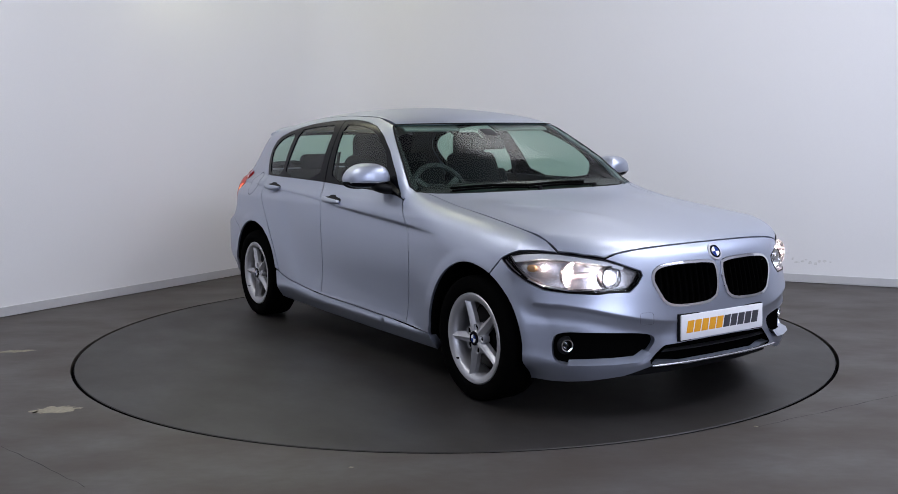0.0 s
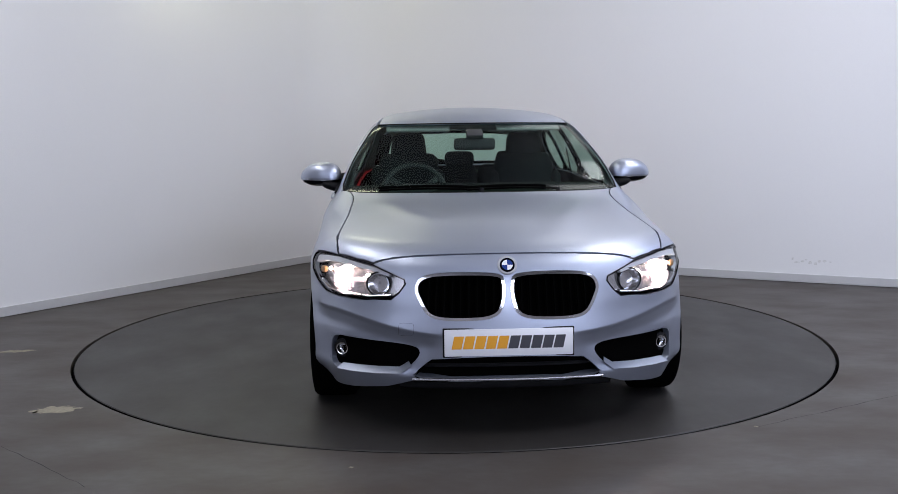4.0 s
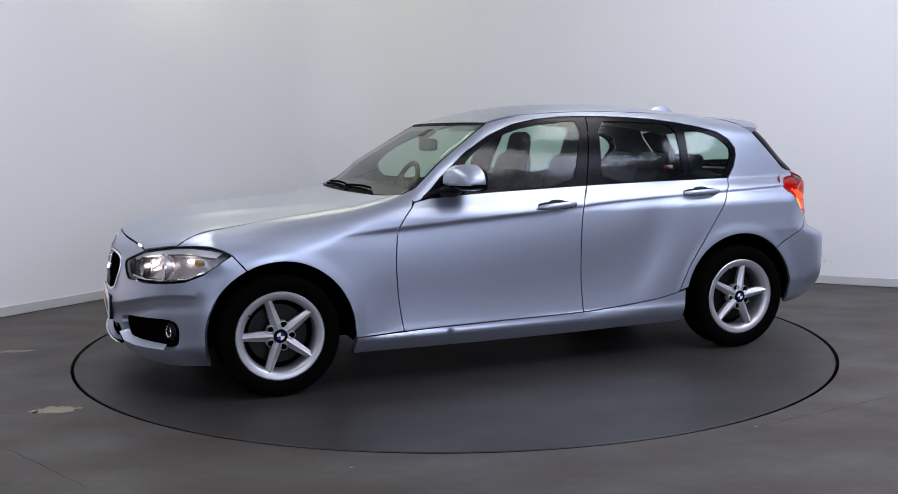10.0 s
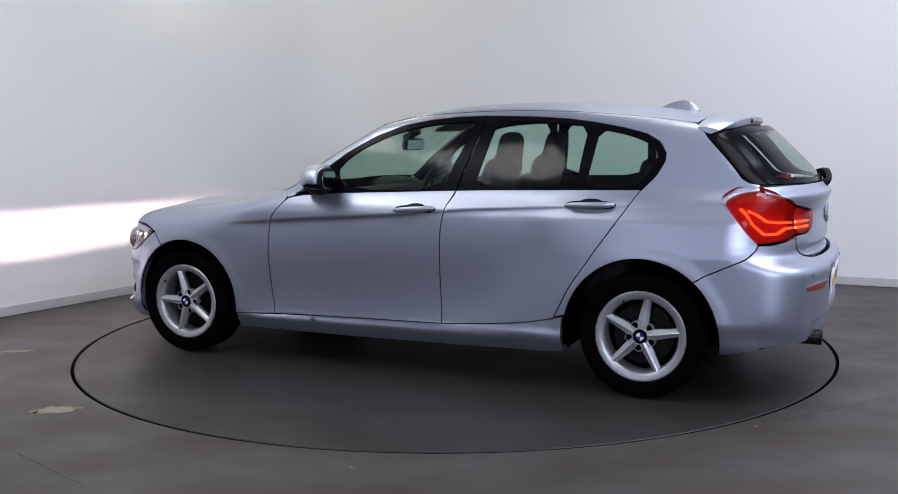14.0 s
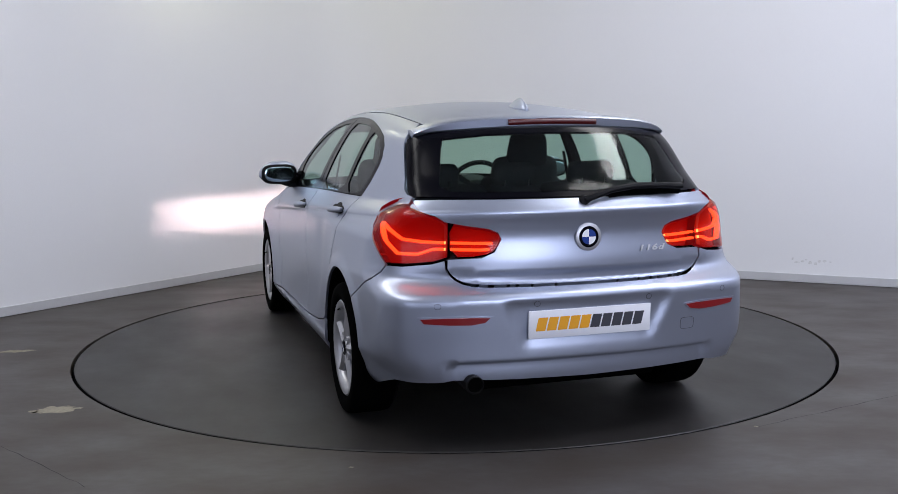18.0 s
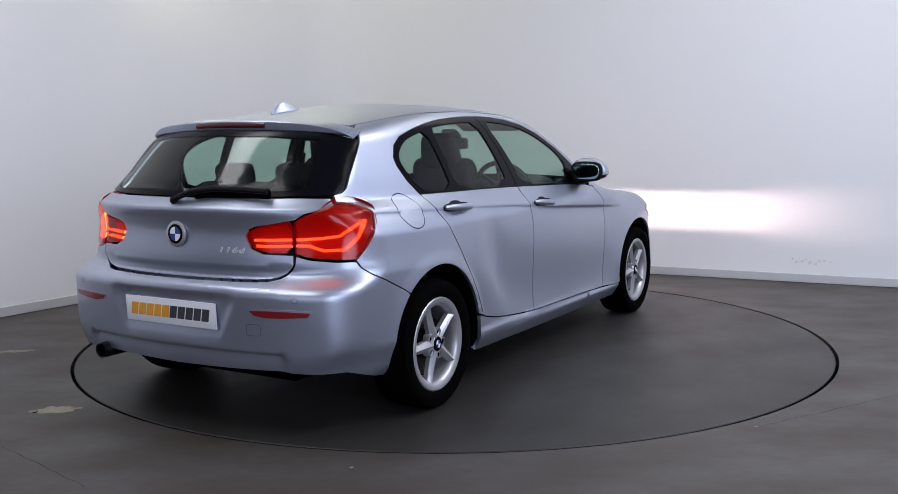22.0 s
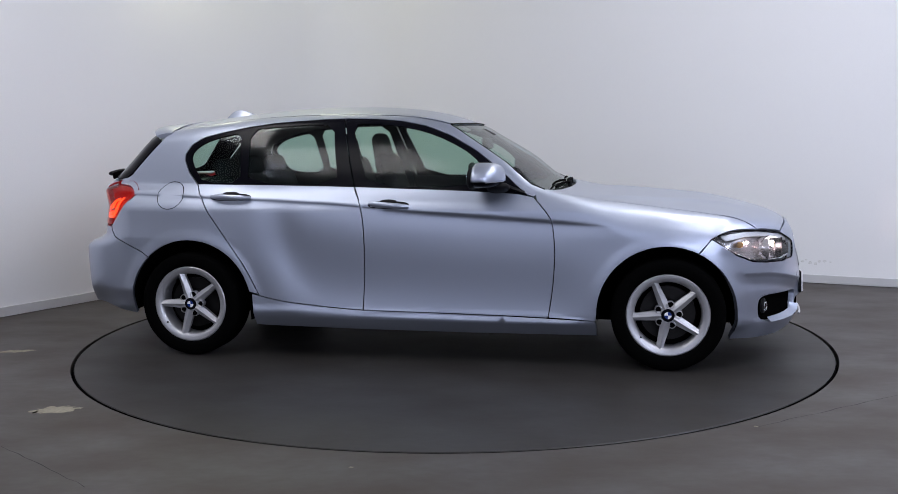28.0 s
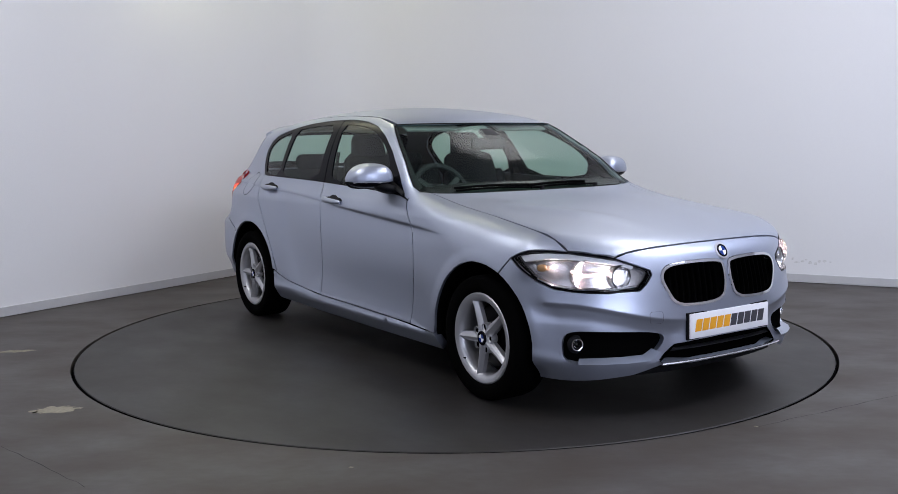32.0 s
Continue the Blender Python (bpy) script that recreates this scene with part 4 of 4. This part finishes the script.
for s in (1, -1):
    k = flat("rear", np.array([(-2.137, .430, .550), (-2.12, .50, .553), (-2.09, .60, .553), (-2.066, .697, .550), (-2.072, .682, .530), (-2.10, .58, .523), (-2.12, .50, .522), (-2.132, .452, .530)]) * (1, s, 1))
    rf = one("reflector", skin_panel("rear", shrunk(k, -.006), depth=-.002, lip=.01, gap=0, size=.02), PAINT, rear_bumper, "red reflector in a silver surround")
    one("reflector_lens", skin_panel("rear", shrunk(k, .001), depth=-.005, lip=.004, gap=0, size=.02), REDBODY, rf)
for y, z in ((.245, .597), (.632, .598), (-.245, .597), (-.632, .598)):
    c = flat("rear", [(-2.16 if abs(y) < .4 else -2.09, y, z)])[0]
    part("parking_sensor", sweep([tuple(v) for v in on_skin("rear", oval(c[0], c[1], .011, .011, 20), -.0004)], .0009, .0009, 5, closed=True), DARKPRINT, rear_bumper)
c = flat("rear", [(-2.11, -.435, .468)])[0]
part("tow_cover", sweep([tuple(v) for v in on_skin("rear", oval(c[0], c[1], .030, .024, 24, 5), -.0004)], .0009, .0009, 5, closed=True), DARKPRINT, rear_bumper)
pr = on_skin("rear", np.array([(0, .845)]))
roundel(gate, pr[0] + normal_at(pr)[0] * .012, normal_at(pr)[0], .056)
q = on_skin("rear", flat("rear", [(-2.07, -.29, .772)]))
nn = normal_at(q)[0]
badge_at = Matrix.Translation(tuple(q[0] + nn * .002)) @ pose(0, 0, 0, 90, 0, -90 + math.degrees(math.atan2(nn[1], -nn[0])) * -1)
for i, ch in enumerate("116d"):
    txt = bpy.data.curves.new("letter", "FONT")
    txt.body, txt.size, txt.extrude, txt.align_x, txt.shear = ch, .033, .0020, "CENTER", .2
    txt.offset = .0007
    tmp = new("letter", txt)
    me = bpy.data.meshes.new_from_object(tmp.evaluated_get(bpy.context.evaluated_depsgraph_get()))
    bpy.data.objects.remove(tmp)
    me.transform(badge_at @ pose(-.050 + .0335 * i, .004, .001) @ Matrix.Diagonal((1.75, 1, 1, 1)))
    part("badge_letter", me, SATIN, gate, "chrome letter of the model badge", smooth=False)

# spoiler with its brake lamp
ys = np.linspace(-.592, .592, 61)
verts, faces, cols = [], [], 9
for y in ys:
    f = abs(y) / .592
    xe = -1.752 + .16 * y * y + .05 * f ** 8
    zt = 1.348 - .09 * y * y - .034 * f ** 8
    xf = -1.560 + .012 * f ** 3
    zf = float(top_line(xf)) - .17 * y * y - .012 * f ** 8 + .002
    th = .036 * (1 - .8 * f ** 6)
    for x, z in ((xf, zf - .012), (xf, zf), (xf * .6 + xe * .4, zt - .004), (xf * .2 + xe * .8, zt - .012), (xe + .004, zt - .018), (xe, zt - .022), (xe + .006, zt - .018 - th), (xe + .016, zt - .022 - th), (xf - .06, zt - .03 - th)):
        verts.append((x, y, z))
for i in range(len(ys) - 1):
    for j in range(cols - 1):
        a = i * cols + j
        faces.append((a, a + 1, a + cols + 1, a + cols))
faces += [tuple(range(cols))[::-1], tuple(range((len(ys) - 1) * cols, len(ys) * cols))]
sp = bmesh.new()
vs = [sp.verts.new(v) for v in verts]
for f in faces:
    sp.faces.new([vs[i] for i in f])
bmesh.ops.recalc_face_normals(sp, faces=sp.faces[:])
spoiler = part("roof_spoiler", sp, PAINT, gate, "silver roof spoiler")
part("brake_lamp", sweep([(-1.752 + .16 * y * y - .001, y, 1.348 - .09 * y * y - .038) for y in np.linspace(-.205, .205, 15)], .006, .012, 8), REDDARK, spoiler, "dark red high brake lamp")

# aerial fin, wipers, exhaust, fuel flap
bm = bmesh.new()
bmesh.ops.create_uvsphere(bm, u_segments=20, v_segments=14, radius=1)
for v in bm.verts:
    h = max(0, v.co.z)
    v.co = (-1.345 + v.co.x * .112 * (1 - .40 * h) - .030 * h, v.co.y * .032 * (1 - .80 * h), float(top_line(-1.345 + v.co.x * .08)) - .006 + h * .052)
part("aerial_fin", bm, PAINT, car, "small silver shark-fin aerial")
wp = [(-2.100, .012, .992), (-2.105, -.02, 1.004), (-2.10, -.10, 1.030), (-2.085, -.22, 1.044), (-2.058, -.36, 1.040), (-2.035, -.46, 1.034)]
rw = part("rear_wiper", sweep(wp, .014, .013), BLACK, gate, "black rear wiper")
part("wiper_blade", sweep([(x + .020, y, z - .014) for x, y, z in wp[2:]], .008, .021), RUBBER, rw)
part("wiper_pivot", lathe([(0, .02), (.018, .016), (.022, 0), (.022, -.03)], 18, pose(-2.086, .012, .990, 0, -80, 0)), BLACK, rw)
for y0, y1 in ((.42, -.08), (.0, -.56)):
    pth = []
    for t in np.linspace(0, 1, 9):
        y = y0 + (y1 - y0) * t
        x = .772 - .12 * y * y - .02 * math.sin(math.pi * t)
        pth.append((x, y, float(on_skin("top", np.array([(x, y)]))[0][2]) + .004))
    fw = part("front_wiper", sweep(pth, .007, .006), RUBBER, car, "black front wiper")
    part("wiper_blade", sweep([(x - .02, y, z + .012) for x, y, z in pth[1:]], .004, .007), RUBBER, fw)
    part("wiper_pivot", lathe([(0, .010), (.010, .009), (.013, 0), (.013, -.03)], 16, pose(*pth[0])), BLACK, fw)
ex = part("exhaust", lathe([(.036, -.20), (.036, .0), (.033, .004), (.031, 0), (.031, -.12), (0, -.12)], 28, pose(-2.122, .492, .284, 0, -90, 0)), STEEL, car, "round dark steel tail pipe")
# flat black disc just inside the rim stands in for the dark bore
part("bore_shade_disc", lathe([(0, -.006), (.0308, -.006)], 24, pose(-2.122, .492, .284, 0, -90, 0)), VOID, ex)
part("pipe_rim", lathe([(.0365, -.006), (.0360, .003), (.0335, .0055), (.0308, .002), (.0308, -.006)], 32, pose(-2.122, .492, .284, 0, -90, 0)), STEEL, ex, "dull steel rim")
one_side = skin_panel("side", oval(-1.470, .921, .085, .078), [oval(-1.470, .921, .0805, .0735)], depth=-.0008, lip=0, gap=0, size=.02)
p, f, n = one_side
gapring = part("fuel_flap", mesh_of("fuel_flap", p * (1, -1, 1), [t[::-1] for t in f], normals=n * (1, -1, 1)), VOID, body_sides[1], "round fuel flap")
p, f, n = skin_panel("side", oval(-1.470, .921, .0808, .0738), depth=-.0012, lip=.002, gap=0, size=.02)
part("flap_panel", mesh_of("flap_panel", p * (1, -1, 1), [t[::-1] for t in f], normals=n * (1, -1, 1)), PAINT, gapring)

# door handles
for pair, xa, xb, za, zb in ((front_doors, -.045, -.268, .866, .881), (rear_doors, -.968, -1.205, .910, .917)):
    xm, zm, half = (xa + xb) / 2, (za + zb) / 2, (xa - xb) / 2
    dark = oval(xm - .01, zm - .004, half * .60, .036, power=2.4)
    cups = both_sides("handle_cup", skin_panel("side", dark, depth=-.0012, lip=.002, gap=0, size=.015), PAINT, car, parents=pair)
    # black ovals paint the shade round the handle and above it in the cup
    both_sides("handle_shadow_gap", skin_panel("side", oval(xm - .004, zm, half * 1.04, .0205, power=2.6), depth=-.002, lip=.002, gap=0, size=.012), BLACK, car, parents=pair)
    both_sides("cup_shadow", skin_panel("side", oval(xm - .005, zm + .013, half * .46, .017, power=2.2), depth=-.0022, lip=.002, gap=0, size=.012), BLACK, car, parents=pair)
    path = []
    for t in np.linspace(-1, 1, 15):
        x = xm - half * t
        b = on_skin("side", np.array([(x, zm + (zb - za) / 2 * t)]))[0]
        path.append((x, b[1] + .006 + .026 * (1 - abs(t) ** 3), b[2]))
    bm = sweep(path, .012, .0165, 10, up=(0, 0, 1))
    for v in bm.verts:
        t = abs(v.co.x - xm) / half
        zc = zm - (zb - za) / 2 * (v.co.x - xm) / half
        v.co.z = zc + (v.co.z - zc) * (1 - .45 * t ** 4)
    mir = bm.copy()
    for v in mir.verts:
        v.co.y *= -1
    bmesh.ops.reverse_faces(mir, faces=mir.faces[:])
    part("door_handle", bm, PAINT, pair[0], "silver pull handle")
    part("door_handle", mir, PAINT, pair[1], "silver pull handle")

# door mirrors
for s, door in ((1, front_doors[0]), (-1, front_doors[1])):
    at = Matrix.Translation((.378, s * .896, 1.026)) @ Matrix.Diagonal((1, s, 1, 1))

    def mirror_body(rx, ry, rz, low, high):
        b = blob(rx, ry, rz, 2.9, 40, 28)
        for v in b.verts:
            if v.co.x < -.03:
                v.co.x = -.03 + (v.co.x + .03) * .3
            v.co.y *= 1 - .14 * max(0, v.co.z) / rz
            v.co.z *= 1 - .30 * max(0, v.co.y / ry) ** 1.5 if v.co.z > 0 else 1
            v.co.x *= 1 - .18 * max(0, v.co.y) / ry
            v.co.z = min(max(v.co.z, low), high)
            v.co.x -= .16 * v.co.y
        b.transform(at)
        bmesh.ops.recalc_face_normals(b, faces=b.faces[:])
        return b
    mr = part("door_mirror", mirror_body(.106, .119, .078, -.020, 1), PAINT, door, "silver door mirror with a black foot")
    part("mirror_foot", mirror_body(.101, .114, .054, -1, -.023), GLOSSBLACK, mr)
    part("mirror_arm", blob(.062, .075, .026, 2.4, 24, 14, Matrix.Translation((.445, s * .818, .966)) @ pose(0, 0, 0, 14 * s, 0, -12 * s)), BLACK, mr)
    part("mirror_bezel", blob(.014, .109, .060, 3.2, 32, 16, Matrix.Translation((.331, s * .896, 1.024)) @ pose(0, 0, 0, 0, 0, 9 * s)), BLACK, mr)
    part("mirror_glass", blob(.004, .092, .046, 3.2, 28, 14, Matrix.Translation((.3165, s * .896, 1.024)) @ pose(0, 0, 0, 0, 0, 9 * s)), MIRROR, mr)
    part("indicator", sweep([(.475, s * .83, 1.004), (.478, s * .88, 1.004), (.452, s * .95, 1.004), (.405, s * 1.002, 1.004)], .004, .004), WHITE, mr)


# ---- wheels ----
def wheel_at(x, y, spin):
    """A five-spoke alloy wheel with its tyre; local z points outwards."""
    m = (pose(x, y, .299, -90, 0, 0) if y > 0 else pose(x, y, .299, 90, 0, 0))
    rim = part("wheel", lathe([(.2185, .086), (.2185, .092), (.2130, .0965), (.205, .0960), (.195, .0935), (.184, .0885), (.177, .079), (.173, .062), (.172, .03), (.186, -.08), (.2185, -.085)], 72, m), ALLOY, car, "silver five-spoke alloy wheel")
    part("tyre", lathe([(.2165, .088), (.222, .097), (.238, .104), (.262, .107), (.285, .102), (.292, .094), (.297, .080), (.299, .060), (.299, .0), (.299, -.06), (.294, -.085), (.27, -.104), (.23, -.098), (.2165, -.08)], 80, m), RUBBER, rim)
    part("brake_disc", lathe([(0, .030), (.07, .030), (.075, .012), (.145, .012), (.145, .0), (0, .0)], 48, m), STEEL, rim)
    # added black disc keeps the gaps between the spokes dark
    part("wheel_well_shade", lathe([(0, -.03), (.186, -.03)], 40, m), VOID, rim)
    part("hub", lathe([(0, .088), (.036, .088), (.041, .083), (.045, .069), (.062, .065), (.062, .05), (0, .05)], 40, m), ALLOY, rim)
    for k in range(5):
        a = radians(spin + 72 * k)
        turn_ = m @ Matrix.Rotation(a, 4, "Z")
        rows = []
        bm = bmesh.new()
        for r, w, h in ((.030, .025, .086), (.06, .026, .087), (.10, .0235, .085), (.15, .020, .084), (.185, .0185, .086), (.203, .0175, .089), (.211, .0165, .0905)):
            d = .034 if r < .19 else .012
            rows.append([bm.verts.new(c) for c in ((r, -w, h - d), (r, -w, h - .012), (r, -w * .42, h - .001), (r, 0, h + .0045), (r, w * .42, h - .001), (r, w, h - .012), (r, w, h - d))])
        for p_, q_ in zip(rows, rows[1:]):
            for i in range(6):
                bm.faces.new((p_[i], q_[i], q_[i + 1], p_[i + 1]))
        bmesh.ops.recalc_face_normals(bm, faces=bm.faces[:])
        bm.transform(turn_)
        part("spoke", bm, ALLOY, rim, smooth=False)
        b = turn_ @ Matrix.Rotation(radians(36), 4, "Z") @ pose(.056, 0, 0)
        part("bolt_boss", lathe([(.0165, .076), (.0175, .0870), (.0190, .0865), (.0205, .076), (.0205, .05)], 18, b), ALLOY, rim)
        # near-black disc stands in for the shade inside the bolt hole
        part("bolt_hole_disc", lathe([(0, .0795), (.006, .0795), (.008, .0770), (.0168, .0768)], 14, b), VOID, rim)
    va = m @ Matrix.Rotation(radians(spin + 36 * (1 if y > 0 else -1)), 4, "Z") @ pose(.186, 0, .086, 0, -25, 0)
    part("tyre_valve", lathe([(0, .016), (.0035, .015), (.0045, .004), (.0065, 0), (.0065, -.006)], 10, va), BLACK, rim)
    c = m @ Vector((0, 0, .0885))
    roundel(rim, c, (0, 1 if y > 0 else -1, 0), .0345, False)
    return rim


wheel_at(1.345, .760, 180 + 107)
wheel_at(-1.345, .765, 180 + 80.5)
wheel_at(1.345, -.760, -103)
wheel_at(-1.345, -.765, -107)

# wheel wells and the dark floor of the body
for cx, cz, r in ARCH:
    for s in (1, -1):
        bm = bmesh.new()
        rows = []
        for a in np.linspace(-14, 187, 30):
            c, q = math.cos(radians(a)), math.sin(radians(a))
            x, z = cx + (r - .003) * c, max(.19, cz + (r - .003) * q)
            edge_y = min(.87, float(side_width(x, z)) - .010)
            rows.append([bm.verts.new((x, s * yy, z)) for yy in (edge_y, edge_y - .05, .52)])
        for p_, q_ in zip(rows, rows[1:]):
            for i in range(2):
                bm.faces.new((p_[i], q_[i], q_[i + 1], p_[i + 1]))
        bm.faces.new([row[2] for row in rows])
        part("wheel_liner", bm, VOID, car, "black wheel arch liner")
part("underbody", block(3.7, .9, .10, pose(-.02, 0, .235), .03), VOID, car, "black underbody")
part("floor_pan", block(1.85, 1.66, .10, pose(-.005, 0, .232), .03), VOID, car, "black floor pan")
part("rear_pan", block(.36, 1.0, .12, pose(-1.84, 0, .36), .03), VOID, car)
part("front_pan", block(.36, .9, .06, pose(1.76, 0, .25), .02), VOID, car)


# ---- cabin ----
shell_low = np.array(run(belt, .62, -1.33, 24) + [(-1.30, .76), (-1.15, .68), (-.98, .47), (-.92, .24), (.9, .24), (.9, .62), (.74, .88)])
both_sides("door_card", skin_panel("side", shell_low, depth=.055, lip=0, gap=0, size=.06), TRIM, car, "dark inner door trim")
ring_in = screen_edge[1:] + roof_seam + gate_edge[1:-1] + [(-1.7, .73, .97), (-1.40, .77, .99)] + [tuple(q) for q in lift(WIN_TOP[::-1])] + [(.60, .78, .935)]
both_sides("pillar_trim", skin_panel("cabin", flat("cabin", ring_in), depth=.024, lip=0, gap=0, size=.05), TRIM, car, "dark pillar trim")
one("headlining", skin_panel("top", flat("top", mirrored([(.10, 0, 0), (.09, .3, 0), (.06, .53, 0)] + [(x, y, 0) for x, y, _ in roof_seam[1:]] + [(-1.70, .5, 0), (-1.74, .2, 0), (-1.75, 0, 0)])), depth=.035, lip=0, gap=0, size=.08), LINER, car, "grey headlining")
dash = block(.42, 1.42, .30, pose(.64, 0, .78, 0, 6, 0), .06, 3)
part("dashboard", dash, TRIM, car, "dark dashboard")
part("instrument_hood", blob(.13, .19, .06, 2.6, 24, 14, pose(.60, -.36, .925)), TRIM, car)
part("centre_console", block(.9, .24, .30, pose(.15, 0, .50), .04), TRIM, car, "dark centre console")
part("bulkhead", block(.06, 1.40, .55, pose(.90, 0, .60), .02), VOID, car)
sw_m = pose(.30, -.36, .905, 0, 66, 0)
ring_pts = [tuple(sw_m @ Vector((.185 * math.cos(a), .185 * math.sin(a), 0))) for a in np.linspace(0, 2 * math.pi, 37)[:-1]]
wheel_ring = part("steering_wheel", sweep(ring_pts, .016, .016, 8, up=tuple(sw_m.to_3x3() @ Vector((0, 0, 1))), closed=True), TRIM, car, "dark three-spoke steering wheel")
part("steering_boss", blob(.065, .075, .03, 2.6, 20, 12, sw_m), TRIM, wheel_ring)
for a in (0, 125, 235):
    part("steering_spoke", block(.13, .035, .014, sw_m @ Matrix.Rotation(radians(a), 4, "Z") @ pose(.115, 0, 0), .005), TRIM, wheel_ring)
part("steering_column", sweep([(.32, -.36, .895), (.55, -.36, .80)], .035), TRIM, wheel_ring)


def front_seat(y):
    s = part("front_seat", block(.52, .50, .16, pose(-.12, y, .50, 0, -8, 0), .05, 3), CLOTH, car, "black cloth front seat")
    part("backrest", block(.13, .48, .64, pose(-.40, y, .82, 0, -17, 0), .055, 3, (.8, .80)), CLOTH, s)
    for k in (1, -1):
        part("side_bolster", block(.16, .09, .46, pose(-.365, y + k * .205, .79, 0, -17, 0), .04, 3, (.7, .7)), CLOTH, s)
        part("headrest_post", sweep([(-.485, y + k * .06, 1.06), (-.515, y + k * .06, 1.17)], .006), CHROME, s)
    part("headrest", block(.10, .25, .20, pose(-.515, y, 1.165, 0, -12, 0), .045, 3, (.85, .85)), CLOTH, s)
    return s


front_seat(.385), front_seat(-.385)
bench = part("rear_bench", block(.50, 1.30, .18, pose(-.92, 0, .50, 0, -6, 0), .05, 3), CLOTH, car, "black cloth rear bench")
for y, w in ((.40, .52), (0, .26), (-.40, .52)):
    part("backrest", block(.14, w, .58, pose(-1.215, y, .74, 0, -20, 0), .045, 3), CLOTH, bench)
    part("headrest", block(.09, .24 if y else .22, .12, pose(-1.29, y, 1.062, 0, -12, 0), .04, 3), CLOTH, bench)
    for k in (1, -1):
        part("headrest_post", sweep([(-1.32, y + k * .06, .98), (-1.33, y + k * .06, 1.04)], .005), CHROME, bench)
part("parcel_shelf", block(.50, 1.20, .03, pose(-1.66, 0, .945), .01), TRIM, car, "dark parcel shelf")
# solid near-black block fills the boot in place of its darkness
part("load_bay_fill", block(.55, .96, .50, pose(-1.58, 0, .66), .02), VOID, car)
rm = part("interior_mirror", block(.035, .245, .072, pose(.265, 0, 1.195, 0, -8, 0), .02, 3), TRIM, car, "dark interior mirror")
part("mirror_stem", sweep([(.265, 0, 1.22), (.285, 0, 1.26)], .012), TRIM, rm)
part("sensor_box", block(.09, .10, .03, pose(.27, 0, 1.255, 0, 28, 0), .01), TRIM, rm)
part("mirror_glass", block(.003, .225, .058, pose(.246, 0, 1.193, 0, -8, 0), .001, 1), MIRROR, rm)
for s in (1, -1):
    part("sun_visor", block(.16, .38, .015, pose(.11, s * .33, 1.305, 0, 22, 0), .006), LINER, car)
    part("seat_belt", sweep([(-.40, s * .66, 1.15), (-.39, s * .70, .95), (-.36, s * .70, .6)], .022, .002, 6, up=(0, 1, 0)), CLOTH, car)
one("gate_trim", skin_panel("rear", flat("rear", mirrored(snap([(-2.1, 0, .995), (-2.03, .4, .995), (-1.95, .60, .995), (-1.9, .66, .95), (-1.95, .62, .80), (-2.05, .5, .66), (-2.1, 0, .65)]))), depth=.06, lip=0, gap=0, size=.06), TRIM, car, "dark inner tailgate trim")


# ---- what moves: the deck and the car turn about the same axis ----
def motions():
    deck, ride = [], []
    for t, a in TURNS:
        c, s = math.cos(radians(a)), math.sin(radians(a))
        deck.append((t, pose(0, 0, 0, 0, 0, a)))
        ride.append((t, pose(-(c * AXIS[0] - s * AXIS[1]), -(s * AXIS[0] + c * AXIS[1]), 0, 0, 0, a)))
    walk(turntable, deck)
    walk(car, ride)


motions()
